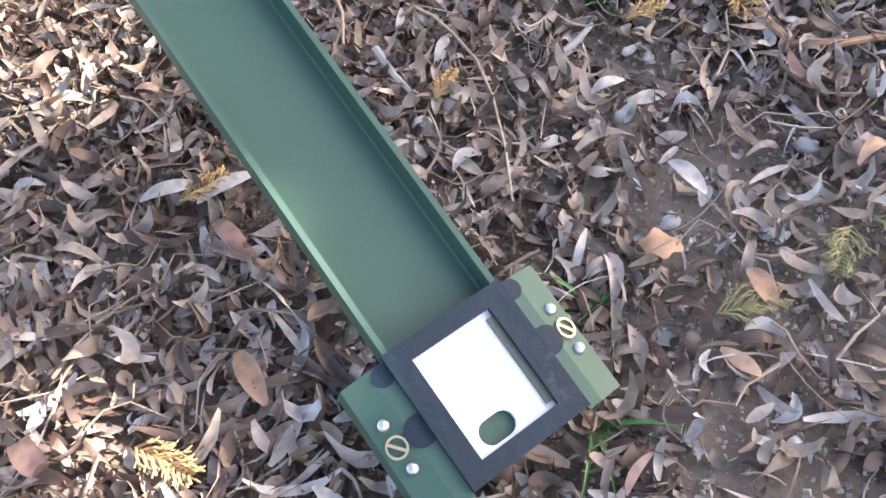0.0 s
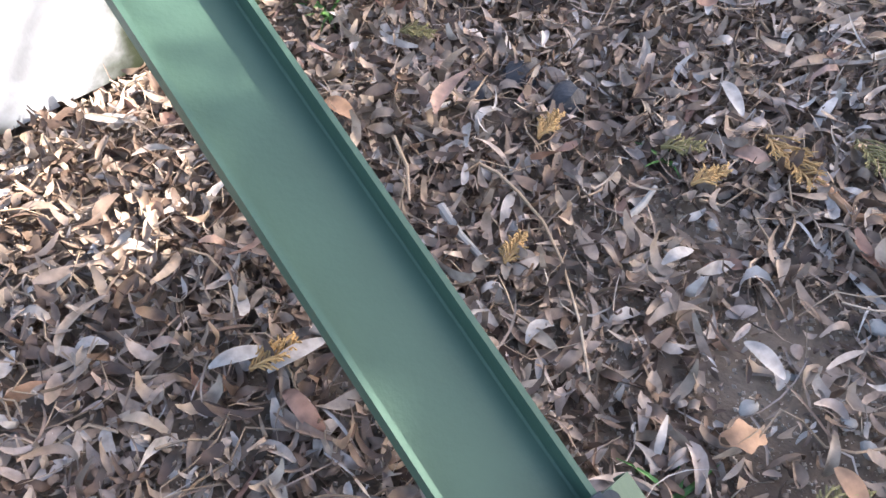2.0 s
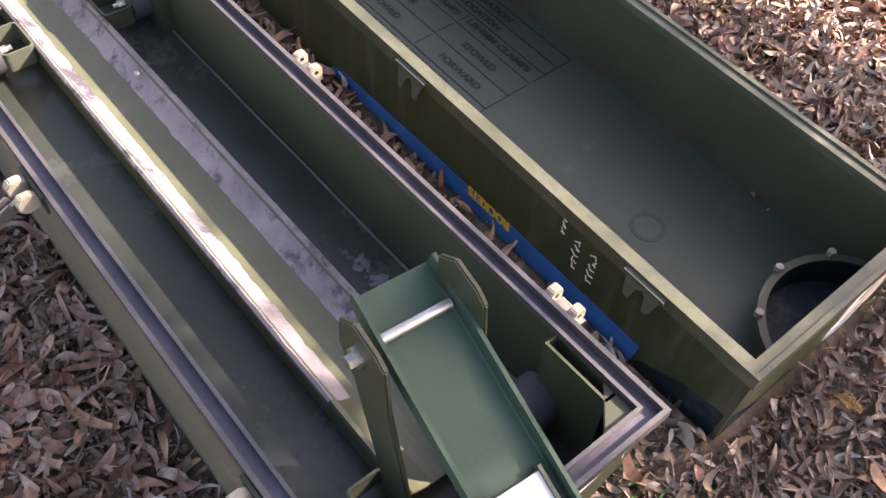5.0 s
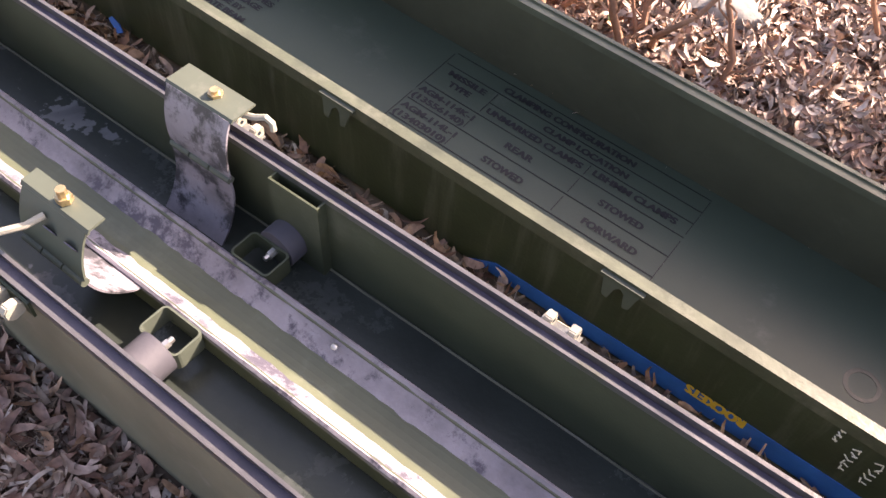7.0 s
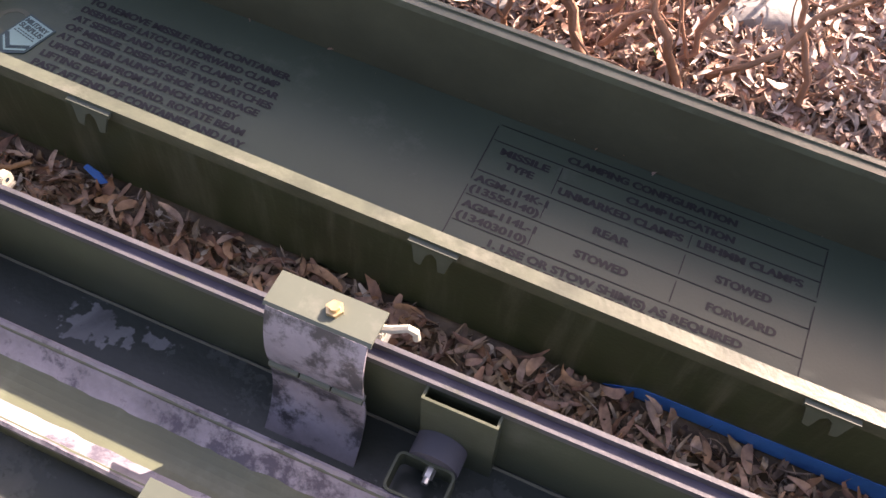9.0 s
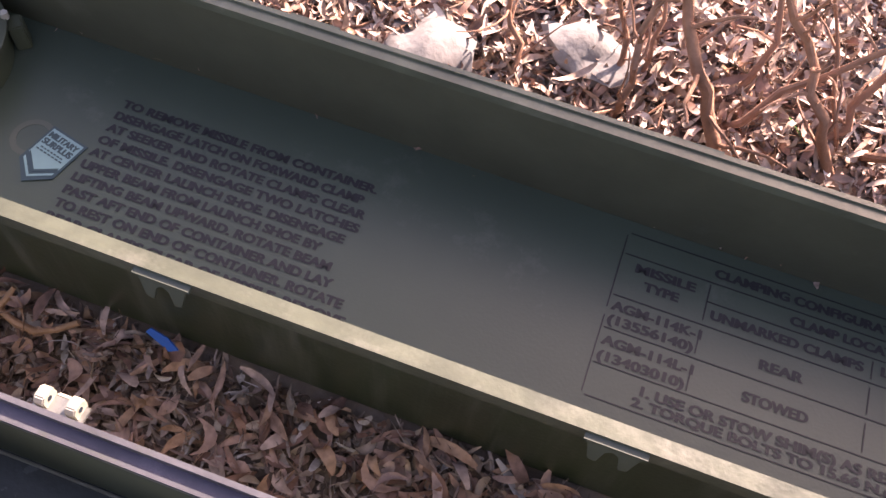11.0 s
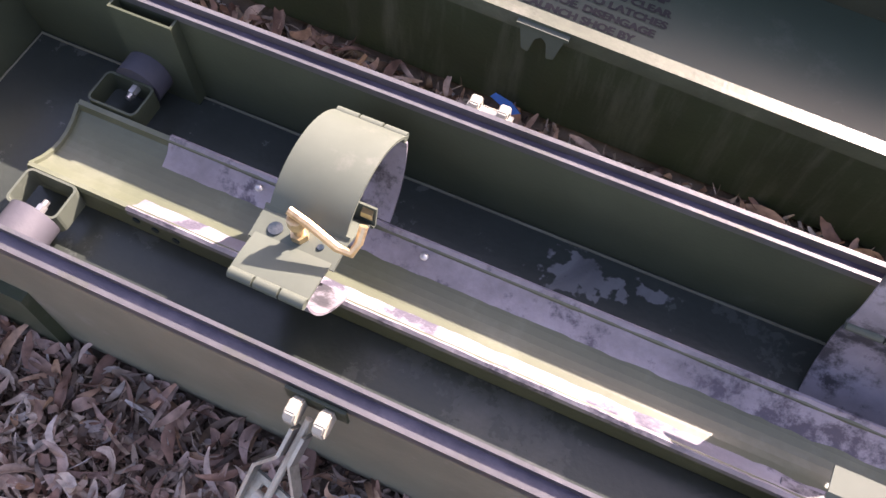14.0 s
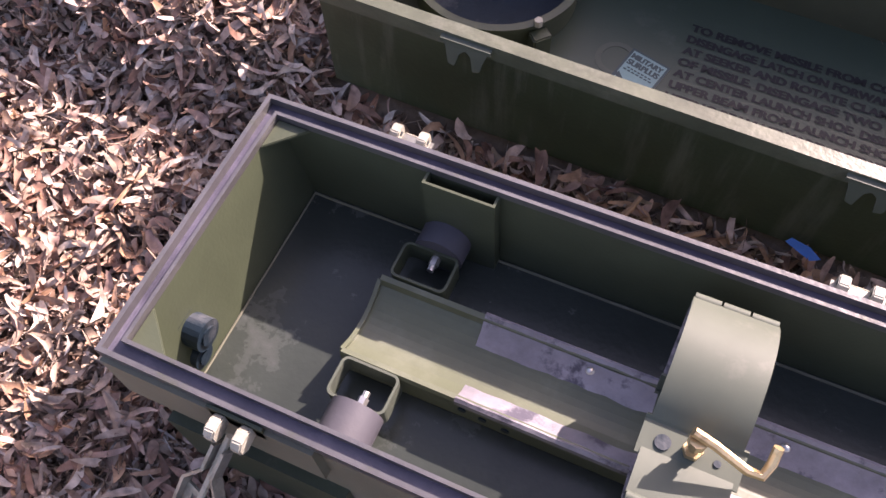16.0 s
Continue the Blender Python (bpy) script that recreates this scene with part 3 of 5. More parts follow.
def base_marks():
    bm = B()
    prism(bm, [(-0.575, 0.165), (-0.52, 0.150), (-0.455, 0.160), (-0.45, 0.205), (-0.50, 0.222), (-0.57, 0.215)], 0.0008, Matrix(((1, 0, 0, 0), (0, 0, -1, -W0 + 0.0062), (0, 1, 0, 0), (0, 0, 0, 1))))
    part("blue_patch", bm, blue_mat, base, "rubbed blue paint patch")
    for y, z, w, h in ((-0.035, 0.205, 0.0018, 0.016), (-0.031, 0.212, 0.007, 0.002), (-0.032, 0.204, 0.005, 0.002), (-0.050, 0.208, 0.004, 0.003)):
        bm = B()
        box(bm, (-0.0042 - 0.008, y - w / 2, z - h / 2), (-0.0070, y + w / 2, z + h / 2))
        part("pale_mark", bm, lug_mat, base)


base_marks()


def cradle():
    cr = empty("missile_cradle", pose(0, -0.003, 0.012), label="long trough cradle with worn grey pads, bolted inside container", category="cradle")
    x0, x1 = -1.770, -0.105
    cy, w = -0.1375, 0.0435

    def bed(y):
        return 0.1285 + 0.0145 * (y / 0.0385) ** 2
    # side plates and trough in one bent sheet
    bm = B()
    trough = [(cy - w, FLOOR - 0.0095), (cy - w, 0.148), (cy - w + 0.001, 0.151), (cy - w + 0.004, 0.150), ] + [(cy + 0.0375 * k, bed(0.0375 * k)) for k in (-1, -0.85, -0.65, -0.4, -0.2, 0, 0.2, 0.4, 0.65, 0.85, 1)] + [ (cy + w - 0.004, 0.150), (cy + w - 0.001, 0.151), (cy + w, 0.148), (cy + w, FLOOR - 0.0095)]
    strip(bm, trough, x0, x1, 0.003)
    part("trough", bm, trough_mat, cr)
    bm = B()
    strip(bm, [(cy - w + 0.003, 0.147)] + [(cy + 0.0365 * k, bed(0.0365 * k) + 0.003) for k in (-1, -0.7, -0.35, 0, 0.35, 0.7, 1)] + [(cy + w - 0.003, 0.147)], x0 - 0.003, x0 + 0.001, 0.006)
    part("end_lip", bm, trough_mat, cr)
    # pads: broken lengths, edges worn
    def pad(xa, xb, side, inner, outer, name="pad"):
        bm = B()
        k = 160
        top = []
        for i in range(k + 1):
            x = xa + (xb - xa) * i / k
            j1 = 0.0022 * noise.noise((x * 40, side, 1)) + 0.0012 * noise.noise((x * 120, side, 5))
            yi, yo = cy + side * (inner + j1), cy + side * (outer + 0.4 * j1)
            ym = (yi + yo) / 2
            zi, zm, zo = bed(yi - cy) + 0.0019, max(bed(ym - cy) + 0.0025, 0.1475 - 0.0115 * (yo - ym) * side / 0.016), 0.1545
            top.append((bm.verts.new((x, yi, zi)), bm.verts.new((x, ym, zm)), bm.verts.new((x, yo, zo)), bm.verts.new((x, cy + side * (w + 0.0022), 0.1525)), bm.verts.new((x, cy + side * (w + 0.0024), 0.145))))
        for a, b in zip(top, top[1:]):
            for q in range(4):
                bm.faces.new((a[q], a[q + 1], b[q + 1], b[q]))
        part(name, bm, pad_mat, cr, smooth=True)
    pad(-1.662, -0.215, 1, 0.0180, 0.0425)
    pad(-1.655, -0.215, -1, 0.0215, 0.0425)
    for x in (-1.555, -1.38, -0.72):
        bm = B()
        bmesh.ops.create_uvsphere(bm, u_segments=10, v_segments=6, radius=0.0042, matrix=pose(x, cy + 0.030, 0.1490) @ Matrix.Diagonal((1, 1, 0.6, 1)))
        part("rivet", bm, steel, cr, smooth=True)
    for i, x in enumerate((-1.648, -1.628, -1.606)):
        bm = B()
        bmesh.ops.create_cone(bm, cap_ends=True, segments=12, radius1=0.004, radius2=0.004, depth=0.002, matrix=pose(x, cy - w - 0.0018, 0.137 - 0.004 * i, 90, 0, 0))
        part("hole_plug", bm, black_mat, cr)
    # shock mounts: square sleeve, rubber drum and bolt on either side
    for xm in (-1.735, -0.862, -0.108):
        for s in (1, -1):
            yc = cy + s * (w + 0.0215)
            bm = B()
            ring_plate(bm, rounded(0.058, 0.040, 0.007), rounded(0.053, 0.035, 0.005), FLOOR + 0.004, 0.1555, pose(xm, yc, 0))
            part("mount_sleeve", bm, green if s > 0 else clamp_mat, cr)
            bm = B()
            y0, y1 = yc + s * 0.020, (-0.024 if s > 0 else -W0 + 0.024)
            rod(bm, [(xm + 0.004, y0, 0.146), (xm + 0.004, y0 + s * 0.002, 0.146), (xm + 0.004, (y0 + y1) / 2, 0.146), (xm + 0.004, y1, 0.146)], 0.0255, 20)
            part("rubber_mount", bm, rubber_mat, cr, "dull grey rubber drum", smooth=True)
            bm = B()
            rod(bm, [(xm + 0.004, y0 - s * 0.002, 0.146), (xm + 0.004, y0 - s * 0.012, 0.146)], 0.0052, 6)
            rod(bm, [(xm + 0.004, y0 - s * 0.012, 0.146), (xm + 0.004, y0 - s * 0.018, 0.146)], 0.0034, 8)
            part("mount_bolt", bm, steel, cr)
    return cr


cradle()


def wall_brackets():
    for xm in (-1.717, -0.845, -0.075):
        for y, s in ((-0.0185, -1),):
            bm = B()
            a, b = 0.036, 0.0335
            u = [(-a, 0), (-a, s * 0.0135), (a, s * 0.0135), (a, 0), (b, 0), (b, s * 0.011), (-b, s * 0.011), (-b, 0)]
            prism(bm, u, 0.242 - FLOOR, pose(xm, y, FLOOR))
            part("wall_bracket", bm, green, base)


wall_brackets()


def pressure_valves():
    """Black screwed plugs in the far end wall."""
    x = -L0 + 0.0185
    bm = B()
    bmesh.ops.create_cone(bm, cap_ends=True, segments=24, radius1=0.034, radius2=0.032, depth=0.003, matrix=pose(x + 0.0035, -0.224, 0.168, 0, 90 - 7, 0))
    part("valve_flange", bm, clamp_mat, base)
    for y, z, r, d in ((-0.222, 0.176, 0.0185, 0.026), (-0.234, 0.147, 0.0145, 0.020)):
        bm = B()
        rod(bm, [(x + 0.002, y, z), (x + 0.007, y, z)], r * 1.2, 6)
        rod(bm, [(x + 0.007, y, z), (x + d * 0.75, y, z), (x + d, y, z)], r * 0.9, 20)
        rod(bm, [(x + d, y, z), (x + d + 0.002, y, z)], r * 0.55, 14)
        part("valve", bm, black_mat, base, "black threaded plug", smooth=False)
    bm = B()
    for i in range(6):
        box(bm, (x + 0.0012, -0.118 - 0.0005 * (i % 2), 0.226 - i * 0.0085), (x + 0.0016, -0.110 + 0.0006 * (i % 3), 0.2215 - i * 0.0085))
    part("marking_bars", bm, ink, base, "faint black hand marking")


pressure_valves()


def catch(x):
    """Catch on the hinge-side rim: a bent plate with two flat-topped lugs and a pin hole in each."""
    bm = B()
    strip(bm, [(0.0014, 0.212), (0.0014, 0.2315), (0.003, 0.2340), (0.016, 0.2340)], x - 0.0225, x + 0.0225, 0.0024)
    c = part("catch", bm, latch_steel, base, "pale zinc two-lug catch", bevel=0.0006)
    for s in (-1, 1):
        bm = B()
        m = pose(x + s * 0.0138, 0.004, 0.2355, 90, 0, 90)
        prism(bm, [(-0.001, -0.003), (0.013, -0.004), (0.015, 0.0), (0.015, 0.0085), (0.0125, 0.0120), (0.003, 0.0120), (-0.001, 0.0085)], 0.0095, m @ pose(0, 0, -0.0048))
        lug = part("lug", bm, lug_mat, c, bevel=0.0010)
        bm = B()
        rod(bm, [(x + s * 0.0138 - 0.0051, 0.011, 0.2410), (x + s * 0.0138 + 0.0051, 0.011, 0.2410)], 0.0024, 10)
        part("pin_hole", bm, black_mat, lug)
    bm = B()
    strip(bm, [(0.0162, 0.2340), (0.019, 0.231), (0.0195, 0.218)], x - 0.009, x + 0.009, 0.0024)
    part("keeper_tongue", bm, lug_mat, c, bevel=0.0005)


def latch(x, turn=0.0, drop=40.0):
    """Toggle latch on the front rim, its strap and buckle hanging open."""
    la = empty("toggle_latch", label="open zinc toggle latch hanging from container rim", category="latch", group="latches on the front rim")
    y = -W0 - 0.001
    bm = B()
    box(bm, (x - 0.026, y - 0.003, 0.222), (x + 0.026, y, 0.244))
    part("latch_plate", bm, green_out, la, bevel=0.001)
    for s in (-1, 1):
        bm = B()
        prism(bm, [(0, -0.004), (0.014, -0.006), (0.021, 0.0), (0.021, 0.010), (0.016, 0.015), (0.006, 0.015), (0, 0.010)], 0.010,
              pose(x + s * 0.0125 + 0.005, y - 0.003, 0.230, 90, 0, -90))
        part("lug", bm, lug_mat, la, bevel=0.0012)
    # bolt and buckle lie outwards and down
    m = pose(x, y - 0.014, 0.232, 0, 0, turn) @ pose(0, 0, 0, drop, 0, 0)
    bm = B()
    rod(bm, [m @ Vector((0, 0, 0)), m @ Vector((0, -0.085, 0))], 0.0032, 8)
    part("eye_bolt", bm, lug_mat, la)
    for s in (-1, 1):
        bm = B()
        pts = [(s * 0.006, -0.012, 0.002), (s * 0.006, -0.04, 0.002), (s * 0.021, -0.062, 0.0), (s * 0.021, -0.105, -0.002)]
        rings = []
        for p in pts:
            c = Vector(p)
            rings.append([bm.verts.new(m @ (c + Vector((dx, 0, dz)))) for dx, dz in ((-0.0016, -0.006), (0.0016, -0.006), (0.0016, 0.006), (-0.0016, 0.006))])
        for a, b in zip(rings, rings[1:]):
            for k in range(4):
                bm.faces.new((a[k], a[(k + 1) % 4], b[(k + 1) % 4], b[k]))
        bm.faces.new(rings[0])
        bm.faces.new(rings[-1])
        part("strap", bm, latch_steel, la)
    bm = B()
    ring_plate(bm, rect(-0.023, -0.125, 0.023, -0.070), rect(-0.010, -0.098, 0.010, -0.078), -0.006, -0.003, m)
    part("buckle_plate", bm, latch_steel, la, bevel=0.0008)
    bm = B()
    rod(bm, [m @ Vector((-0.011, -0.088, 0)), m @ Vector((0.011, -0.088, 0))], 0.0055, 10)
    part("trunnion", bm, lug_mat, la, smooth=True)


for i, x in enumerate((-0.131, -0.530, -0.955, -1.372, -1.785)):
    catch(x)
    latch(x - 0.01, (-32, -12, -14, -14, -18)[i], (4, 34, 40, 44, 46)[i])


def arc_points(p0, p1, sag, k=12):
    """An arc between two points of the y-z plane, bulging to the left of the way by sag."""
    a, b = Vector(p0), Vector(p1)
    c = (b - a).length
    d = (b - a).normalized()
    nrm = Vector((-d.y, d.x))
    r = (c * c / 4 + sag * sag) / (2 * abs(sag))
    out = []
    for i in range(k + 1):
        t = -1 + 2 * i / k
        h = math.sqrt(max(0, r * r - (t * c / 2) ** 2)) - (r - abs(sag))
        p = a + d * (c * i / k) + nrm * (h * (1 if sag > 0 else -1))
        out.append((p.x, p.y))
    return out


def hinge(parent, x0, x1, y, z):
    k = 3
    for i in range(k):
        bm = B()
        xa, xb = x0 + (x1 - x0) * i / k + 0.001, x0 + (x1 - x0) * (i + 1) / k - 0.001
        rod(bm, [(xa, y, z), (xb, y, z)], 0.0052, 12)
        part("hinge_knuckle", bm, clamp_mat, parent, smooth=True)


def clamp_closed():
    c = empty("strap_clamp", pose(0, -0.006, 0.011), label="pale green strap clamp folded shut over the cradle", category="clamp", group="strap clamps")
    x0, x1 = -1.495, -1.424
    # lower cups
    for p0, p1, s in (((-0.087, 0.152), (-0.044, 0.226), -0.010), ((-0.170, 0.152), (-0.222, 0.234), 0.012)):
        bm = B()
        strip(bm, arc_points(p0, p1, s), x0, x1, 0.0025)
        part("lower_strap", bm, strap_mat, c, smooth=True)
    hinge(c, x0, x1, -0.043, 0.231)
    hinge(c, x0, x1, -0.223, 0.238)
    bm = B()
    strip(bm, arc_points((-0.044, 0.233), (-0.157, 0.239), -0.026, 16) , x0, x1, 0.0026)
    up = part("upper_strap", bm, clamp_mat, c, smooth=True)
    bm = B()
    strip(bm, [(-0.156, 0.240), (-0.159, 0.2365), (-0.187, 0.2345)], x0 - 0.004, x1 + 0.004, 0.0026)
    part("ear", bm, clamp_mat, up)
    bm = B()
    strip(bm, arc_points((-0.220, 0.2395), (-0.118, 0.196), 0.012, 14), x0, x1, 0.0026)
    lo = part("folded_strap", bm, clamp_mat, c, smooth=True)
    bm = B()
    strip(bm, [(-0.120, 0.197), (-0.116, 0.195), (-0.110, 0.214)], x0 - 0.003, x1 + 0.003, 0.0026)
    part("ear", bm, clamp_mat, lo)
    # swing bolt with hooked handle
    xb, yb = -1.459, -0.171
    bm = B()
    rod(bm, [(xb, yb, 0.214), (xb, yb, 0.262)], 0.0048, 10)
    rod(bm, [(xb, yb, 0.237), (xb, yb, 0.244)], 0.0080, 6)
    rod(bm, [(xb, yb, 0.256), (xb, yb, 0.266)], 0.0075, 8)
    bo = part("swing_bolt", bm, brass, c)
    bm = B()
    rod(bm, [(xb - 0.006, yb + 0.002, 0.272), (xb + 0.012, yb, 0.266), (xb + 0.038, yb - 0.004, 0.254), (xb + 0.050, yb - 0.003, 0.252), (xb + 0.053, yb + 0.006, 0.258), (xb + 0.053, yb + 0.016, 0.268)], 0.0040, 8)
    part("hook_handle", bm, brass, bo, smooth=True)
    bm = B()
    rod(bm, [(x1 + 0.0005, -0.112, 0.206), (x1 - 0.010, -0.112, 0.206)], 0.0062, 8)
    part("nut", bm, brass, c)
    for dx, r in ((-0.022, 0.0065), (0.020, 0.003)):
        bm = B()
        bmesh.ops.create_cone(bm, cap_ends=True, segments=14, radius1=r, radius2=r, depth=0.001, matrix=pose(xb + dx, -0.173, 0.2372, -4, 0, 0))
        part("ear_hole", bm, black_mat, up)


clamp_closed()


def clamp_open():
    c = empty("strap_clamp", pose(-0.016, 0.003, 0), label="open strap clamp, both halves swung up and out", category="clamp", group="strap clamps")
    x0, x1 = -1.012, -0.915
    for p0, p1, s in (((-0.082, 0.122), (-0.047, 0.208), -0.012), ((-0.170, 0.152), (-0.239, 0.221), 0.012)):
        bm = B()
        strip(bm, arc_points(p0, p1, s), x0, x1, 0.0025)
        part("lower_strap", bm, strap_mat, c, "scuffed grey inner strap", smooth=True)
    hinge(c, x0, x1, -0.046, 0.211)
    hinge(c, x0, x1, -0.241, 0.225)
    bm = B()
    strip(bm, arc_points((-0.046, 0.214), (-0.032, 0.291), 0.006, 10), x0, x1, 0.0026)
    up = part("upper_strap", bm, strap_mat, c, "scuffed grey inner strap", smooth=True)
    bm = B()
    strip(bm, [(-0.0325, 0.290), (-0.030, 0.2925), (0.003, 0.2925)], x0 - 0.003, x1 + 0.003, 0.0026)
    part("ear", bm, clamp_mat, up)
    bm = B()
    xb = -0.955
    rod(bm, [(xb, -0.014, 0.284), (xb, -0.014, 0.302)], 0.0052, 8)
    rod(bm, [(xb, -0.014, 0.292), (xb, -0.014, 0.298)], 0.0085, 6)
    bo = part("swing_bolt", bm, brass, c)
    bm = B()
    rod(bm, [(-0.925, -0.012, 0.283), (-0.905, -0.006, 0.285), (-0.892, -0.002, 0.290), (-0.886, 0.0, 0.284), (-0.885, 0.0, 0.274)], 0.0038, 8)
    part("hook_handle", bm, lug_mat, bo, smooth=True)
    for x, r in ((-0.972, 0.0055), (-0.952, 0.0075)):
        bm = B()
        bmesh.ops.create_cone(bm, cap_ends=True, segments=16, radius1=r, radius2=r, depth=0.001, matrix=pose(x, -0.0355, 0.2765, 90, 0, 0) @ pose(0, 0, 0, -8, 0, 0))
        part("strap_hole", bm, black_mat, up)
    # outer half, standing with its ear turned inwards
    bm = B()
    strip(bm, arc_points((-0.240, 0.229), (-0.220, 0.285), 0.004, 10), x0, x1, 0.0026)
    ou = part("upper_strap", bm, clamp_mat, c, smooth=True)
    bm = B()
    strip(bm, [(-0.2205, 0.284), (-0.218, 0.288), (-0.199, 0.289)], x0 - 0.003, x1 + 0.003, 0.0026)
    part("ear", bm, clamp_mat, ou)
    for x, r in ((-0.962, 0.009), (-0.930, 0.009)):
        bm = B()
        bmesh.ops.create_cone(bm, cap_ends=True, segments=18, radius1=r, radius2=r, depth=0.001, matrix=pose(x, -0.2335, 0.264, 90 + 20, 0, 0))
        part("strap_hole", bm, gasket_mat, ou)
    bm = B()
    rod(bm, [(-0.958, -0.209, 0.268), (-0.958, -0.209, 0.308)], 0.0055, 8)
    rod(bm, [(-0.958, -0.209, 0.2905), (-0.958, -0.209, 0.298)], 0.0085, 6)
    bo = part("swing_bolt", bm, brass, c)
    bm = B()
    rod(bm, [(-0.972, -0.2285, 0.276), (-0.976, -0.248, 0.275), (-0.990, -0.270, 0.274), (-1.012, -0.290, 0.272), (-1.022, -0.298, 0.266), (-1.026, -0.302, 0.250)], 0.0038, 8)
    part("hook_handle", bm, lug_mat, bo, smooth=True)


clamp_open()


# ---- lifting beam ----
def lifting_beam():
    U = Vector((0.9218, -0.0835, -0.3770)).normalized()
    V = Vector((0, 0, 1)).cross(U).normalized()
    N = U.cross(V)
    O = Vector((-0.025, -0.1745, 0.2805)) + V * 0.020
    m = Matrix.LocRotScale(O, Matrix((U, V, N)).transposed().to_quaternion(), None)
    b = empty("lifting_beam", m, label="dark green steel channel beam leaning over the container end", category="beam")
    hw, fh, t = 0.034, 0.016, 0.0035
    bm = B()
    prof = [(-hw, fh), (-hw, 0.0), (-hw + 0.003, -0.003), (hw - 0.003, -0.003), (hw, 0.0), (hw, fh)]
    strip(bm, prof, -0.150, 0.610, t)
    part("channel", bm, beam_green, b, bevel=0.0008)
    bm = B()
    strip(bm, [(-hw, fh + 0.001), (-hw, -0.004), (hw, -0.004), (hw, fh + 0.001)], -0.172, -0.150, t)
    part("channel_end", bm, beam_green, b)
    # cross bar at the head
    bm = B()
    rod(bm, [(-0.135, -hw + 0.004, 0.004), (-0.135, hw - 0.004, 0.004)], 0.0045, 10)
    part("cross_bar", bm, steel, b, "bright worn cross bar", smooth=True)
    # white plate between two angle clips
    bm = B()
    box(bm, (0.0, -0.021, 0.0005), (0.055, 0.021, 0.007))
    part("white_block", bm, white_mat, b, "bright white plate", bevel=0.0008)
    for s in (-1, 1):
        bm = B()
        box(bm, (-0.004, s * 0.0225 - 0.0015, 0.0), (0.058, s * 0.0225 + 0.0015, 0.0105))
        part("clip", bm, clamp_mat if s > 0 else beam_green, b, bevel=0.0006)
    # foot plate
    bm = B()
    ring_plate(bm, rect(0.598, -0.0370, 0.677, 0.0370), rect(0.608, -0.0250, 0.667, 0.0235), 0.0135, 0.0175)
    part("frame_plate", bm, black_mat, b, "black rubber frame", bevel=0.0006)
    bm = B()
    slot = [(0.659 - p[1], -0.008 + p[0]) for p in rounded(0.021, 0.013, 0.0064, 6)]
    outer = [(0.6375 - p[1], -0.0008 + p[0]) for p in rounded(0.0525, 0.063, 0.0004, 6)]
    ring_plate(bm, outer, slot, 0.009, 0.0125)
    part("white_panel", bm, white_mat, b, "bright white plate with slot")
    bm = B()
    box(bm, (0.612, 0.0195, 0.0128), (0.664, 0.0245, 0.0150))
    part("yellowed_strip", bm, clamp_mat, b)
    for s in (-1, 1):
        bm = B()
        prof = [(s * 0.0365, 0.0115), (s * 0.045, 0.0105), (s * 0.060, 0.004), (s * 0.0605, -0.012)]
        strip(bm, prof if s > 0 else prof[::-1], 0.600, 0.679, 0.003)
        w = part("wing_plate", bm, beam_green, b, bevel=0.0006)
        for u in (0.626, 0.651):
            bm = B()
            bmesh.ops.create_uvsphere(bm, u_segments=10, v_segments=6, radius=0.0034, matrix=pose(u, s * 0.0535, 0.0095) @ Matrix.Diagonal((1, 1, 0.6, 1)))
            part("screw", bm, steel, w, smooth=True)
        bm = B()
        k1, k2 = [(0.0060 * math.cos(2 * math.pi * i / 20), 0.0060 * math.sin(2 * math.pi * i / 20)) for i in range(20)], [(0.0048 * math.cos(2 * math.pi * i / 20), 0.0048 * math.sin(2 * math.pi * i / 20)) for i in range(20)]
        mm = pose(0.6385, s * 0.0535, 0.0078, -23 * s, 0, 0)
        ring_plate(bm, k1, k2, 0, 0.0022, mm)
        box(bm, (-0.005, -0.0008, 0), (0.005, 0.0008, 0.0022), mm @ pose(0, 0, 0, 0, 0, 40))
        part("quarter_turn_lock", bm, brass, w, "brass quarter-turn fastener")
        bm = B()
        for u, r in ((0.606, 0.006), (0.6385, 0.0085)):
            bmesh.ops.create_cone(bm, cap_ends=True, segments=18, radius1=r, radius2=r, depth=0.0006, matrix=pose(u, s * 0.0405, 0.0128, -5 * s, 0, 0))
        part("cut_out", bm, black_mat, w)
    # cross web under the foot that carries it on the soil
    bm = B()
    box(bm, (0.612, -0.034, -0.020), (0.670, 0.034, 0.008))
    part("foot_web", bm, beam_green, b)
    return m


lifting_beam()


def pivot_brackets():
    pv = empty("pivot_bracket", pose(0, -0.012, 0.009), label="pair of upright green plates with pivot bolts", category="bracket")
    for y, s in ((-0.184, -1), (-0.096, 1)):
        bm = B()
        out = [(-0.100, 0.106), (-0.065, 0.106), (-0.108, 0.300), (-0.112, 0.352), (-0.122, 0.362), (-0.146, 0.372), (-0.164, 0.360), (-0.166, 0.330), (-0.150, 0.300)]
        prism(bm, out, 0.005, Matrix(((1, 0, 0, 0), (0, 0, 1, y - 0.0025), (0, 1, 0, 0), (0, 0, 0, 1))))
        p = part("bracket_plate", bm, green, pv, bevel=0.0015)
        bm = B()
        rod(bm, [(-0.142, y + s * 0.0025, 0.338), (-0.142, y + s * 0.006, 0.338)], 0.0085, 14)
        rod(bm, [(-0.142, y + s * 0.006, 0.338), (-0.142, y + s * 0.012, 0.338)], 0.0058, 6)
        part("pivot_bolt", bm, steel, p)


pivot_brackets()


# ---- upper half of the container, upside down beside the base ----
WL, LL, HL, FL = 0.328, 1.978, 0.1575, -0.150
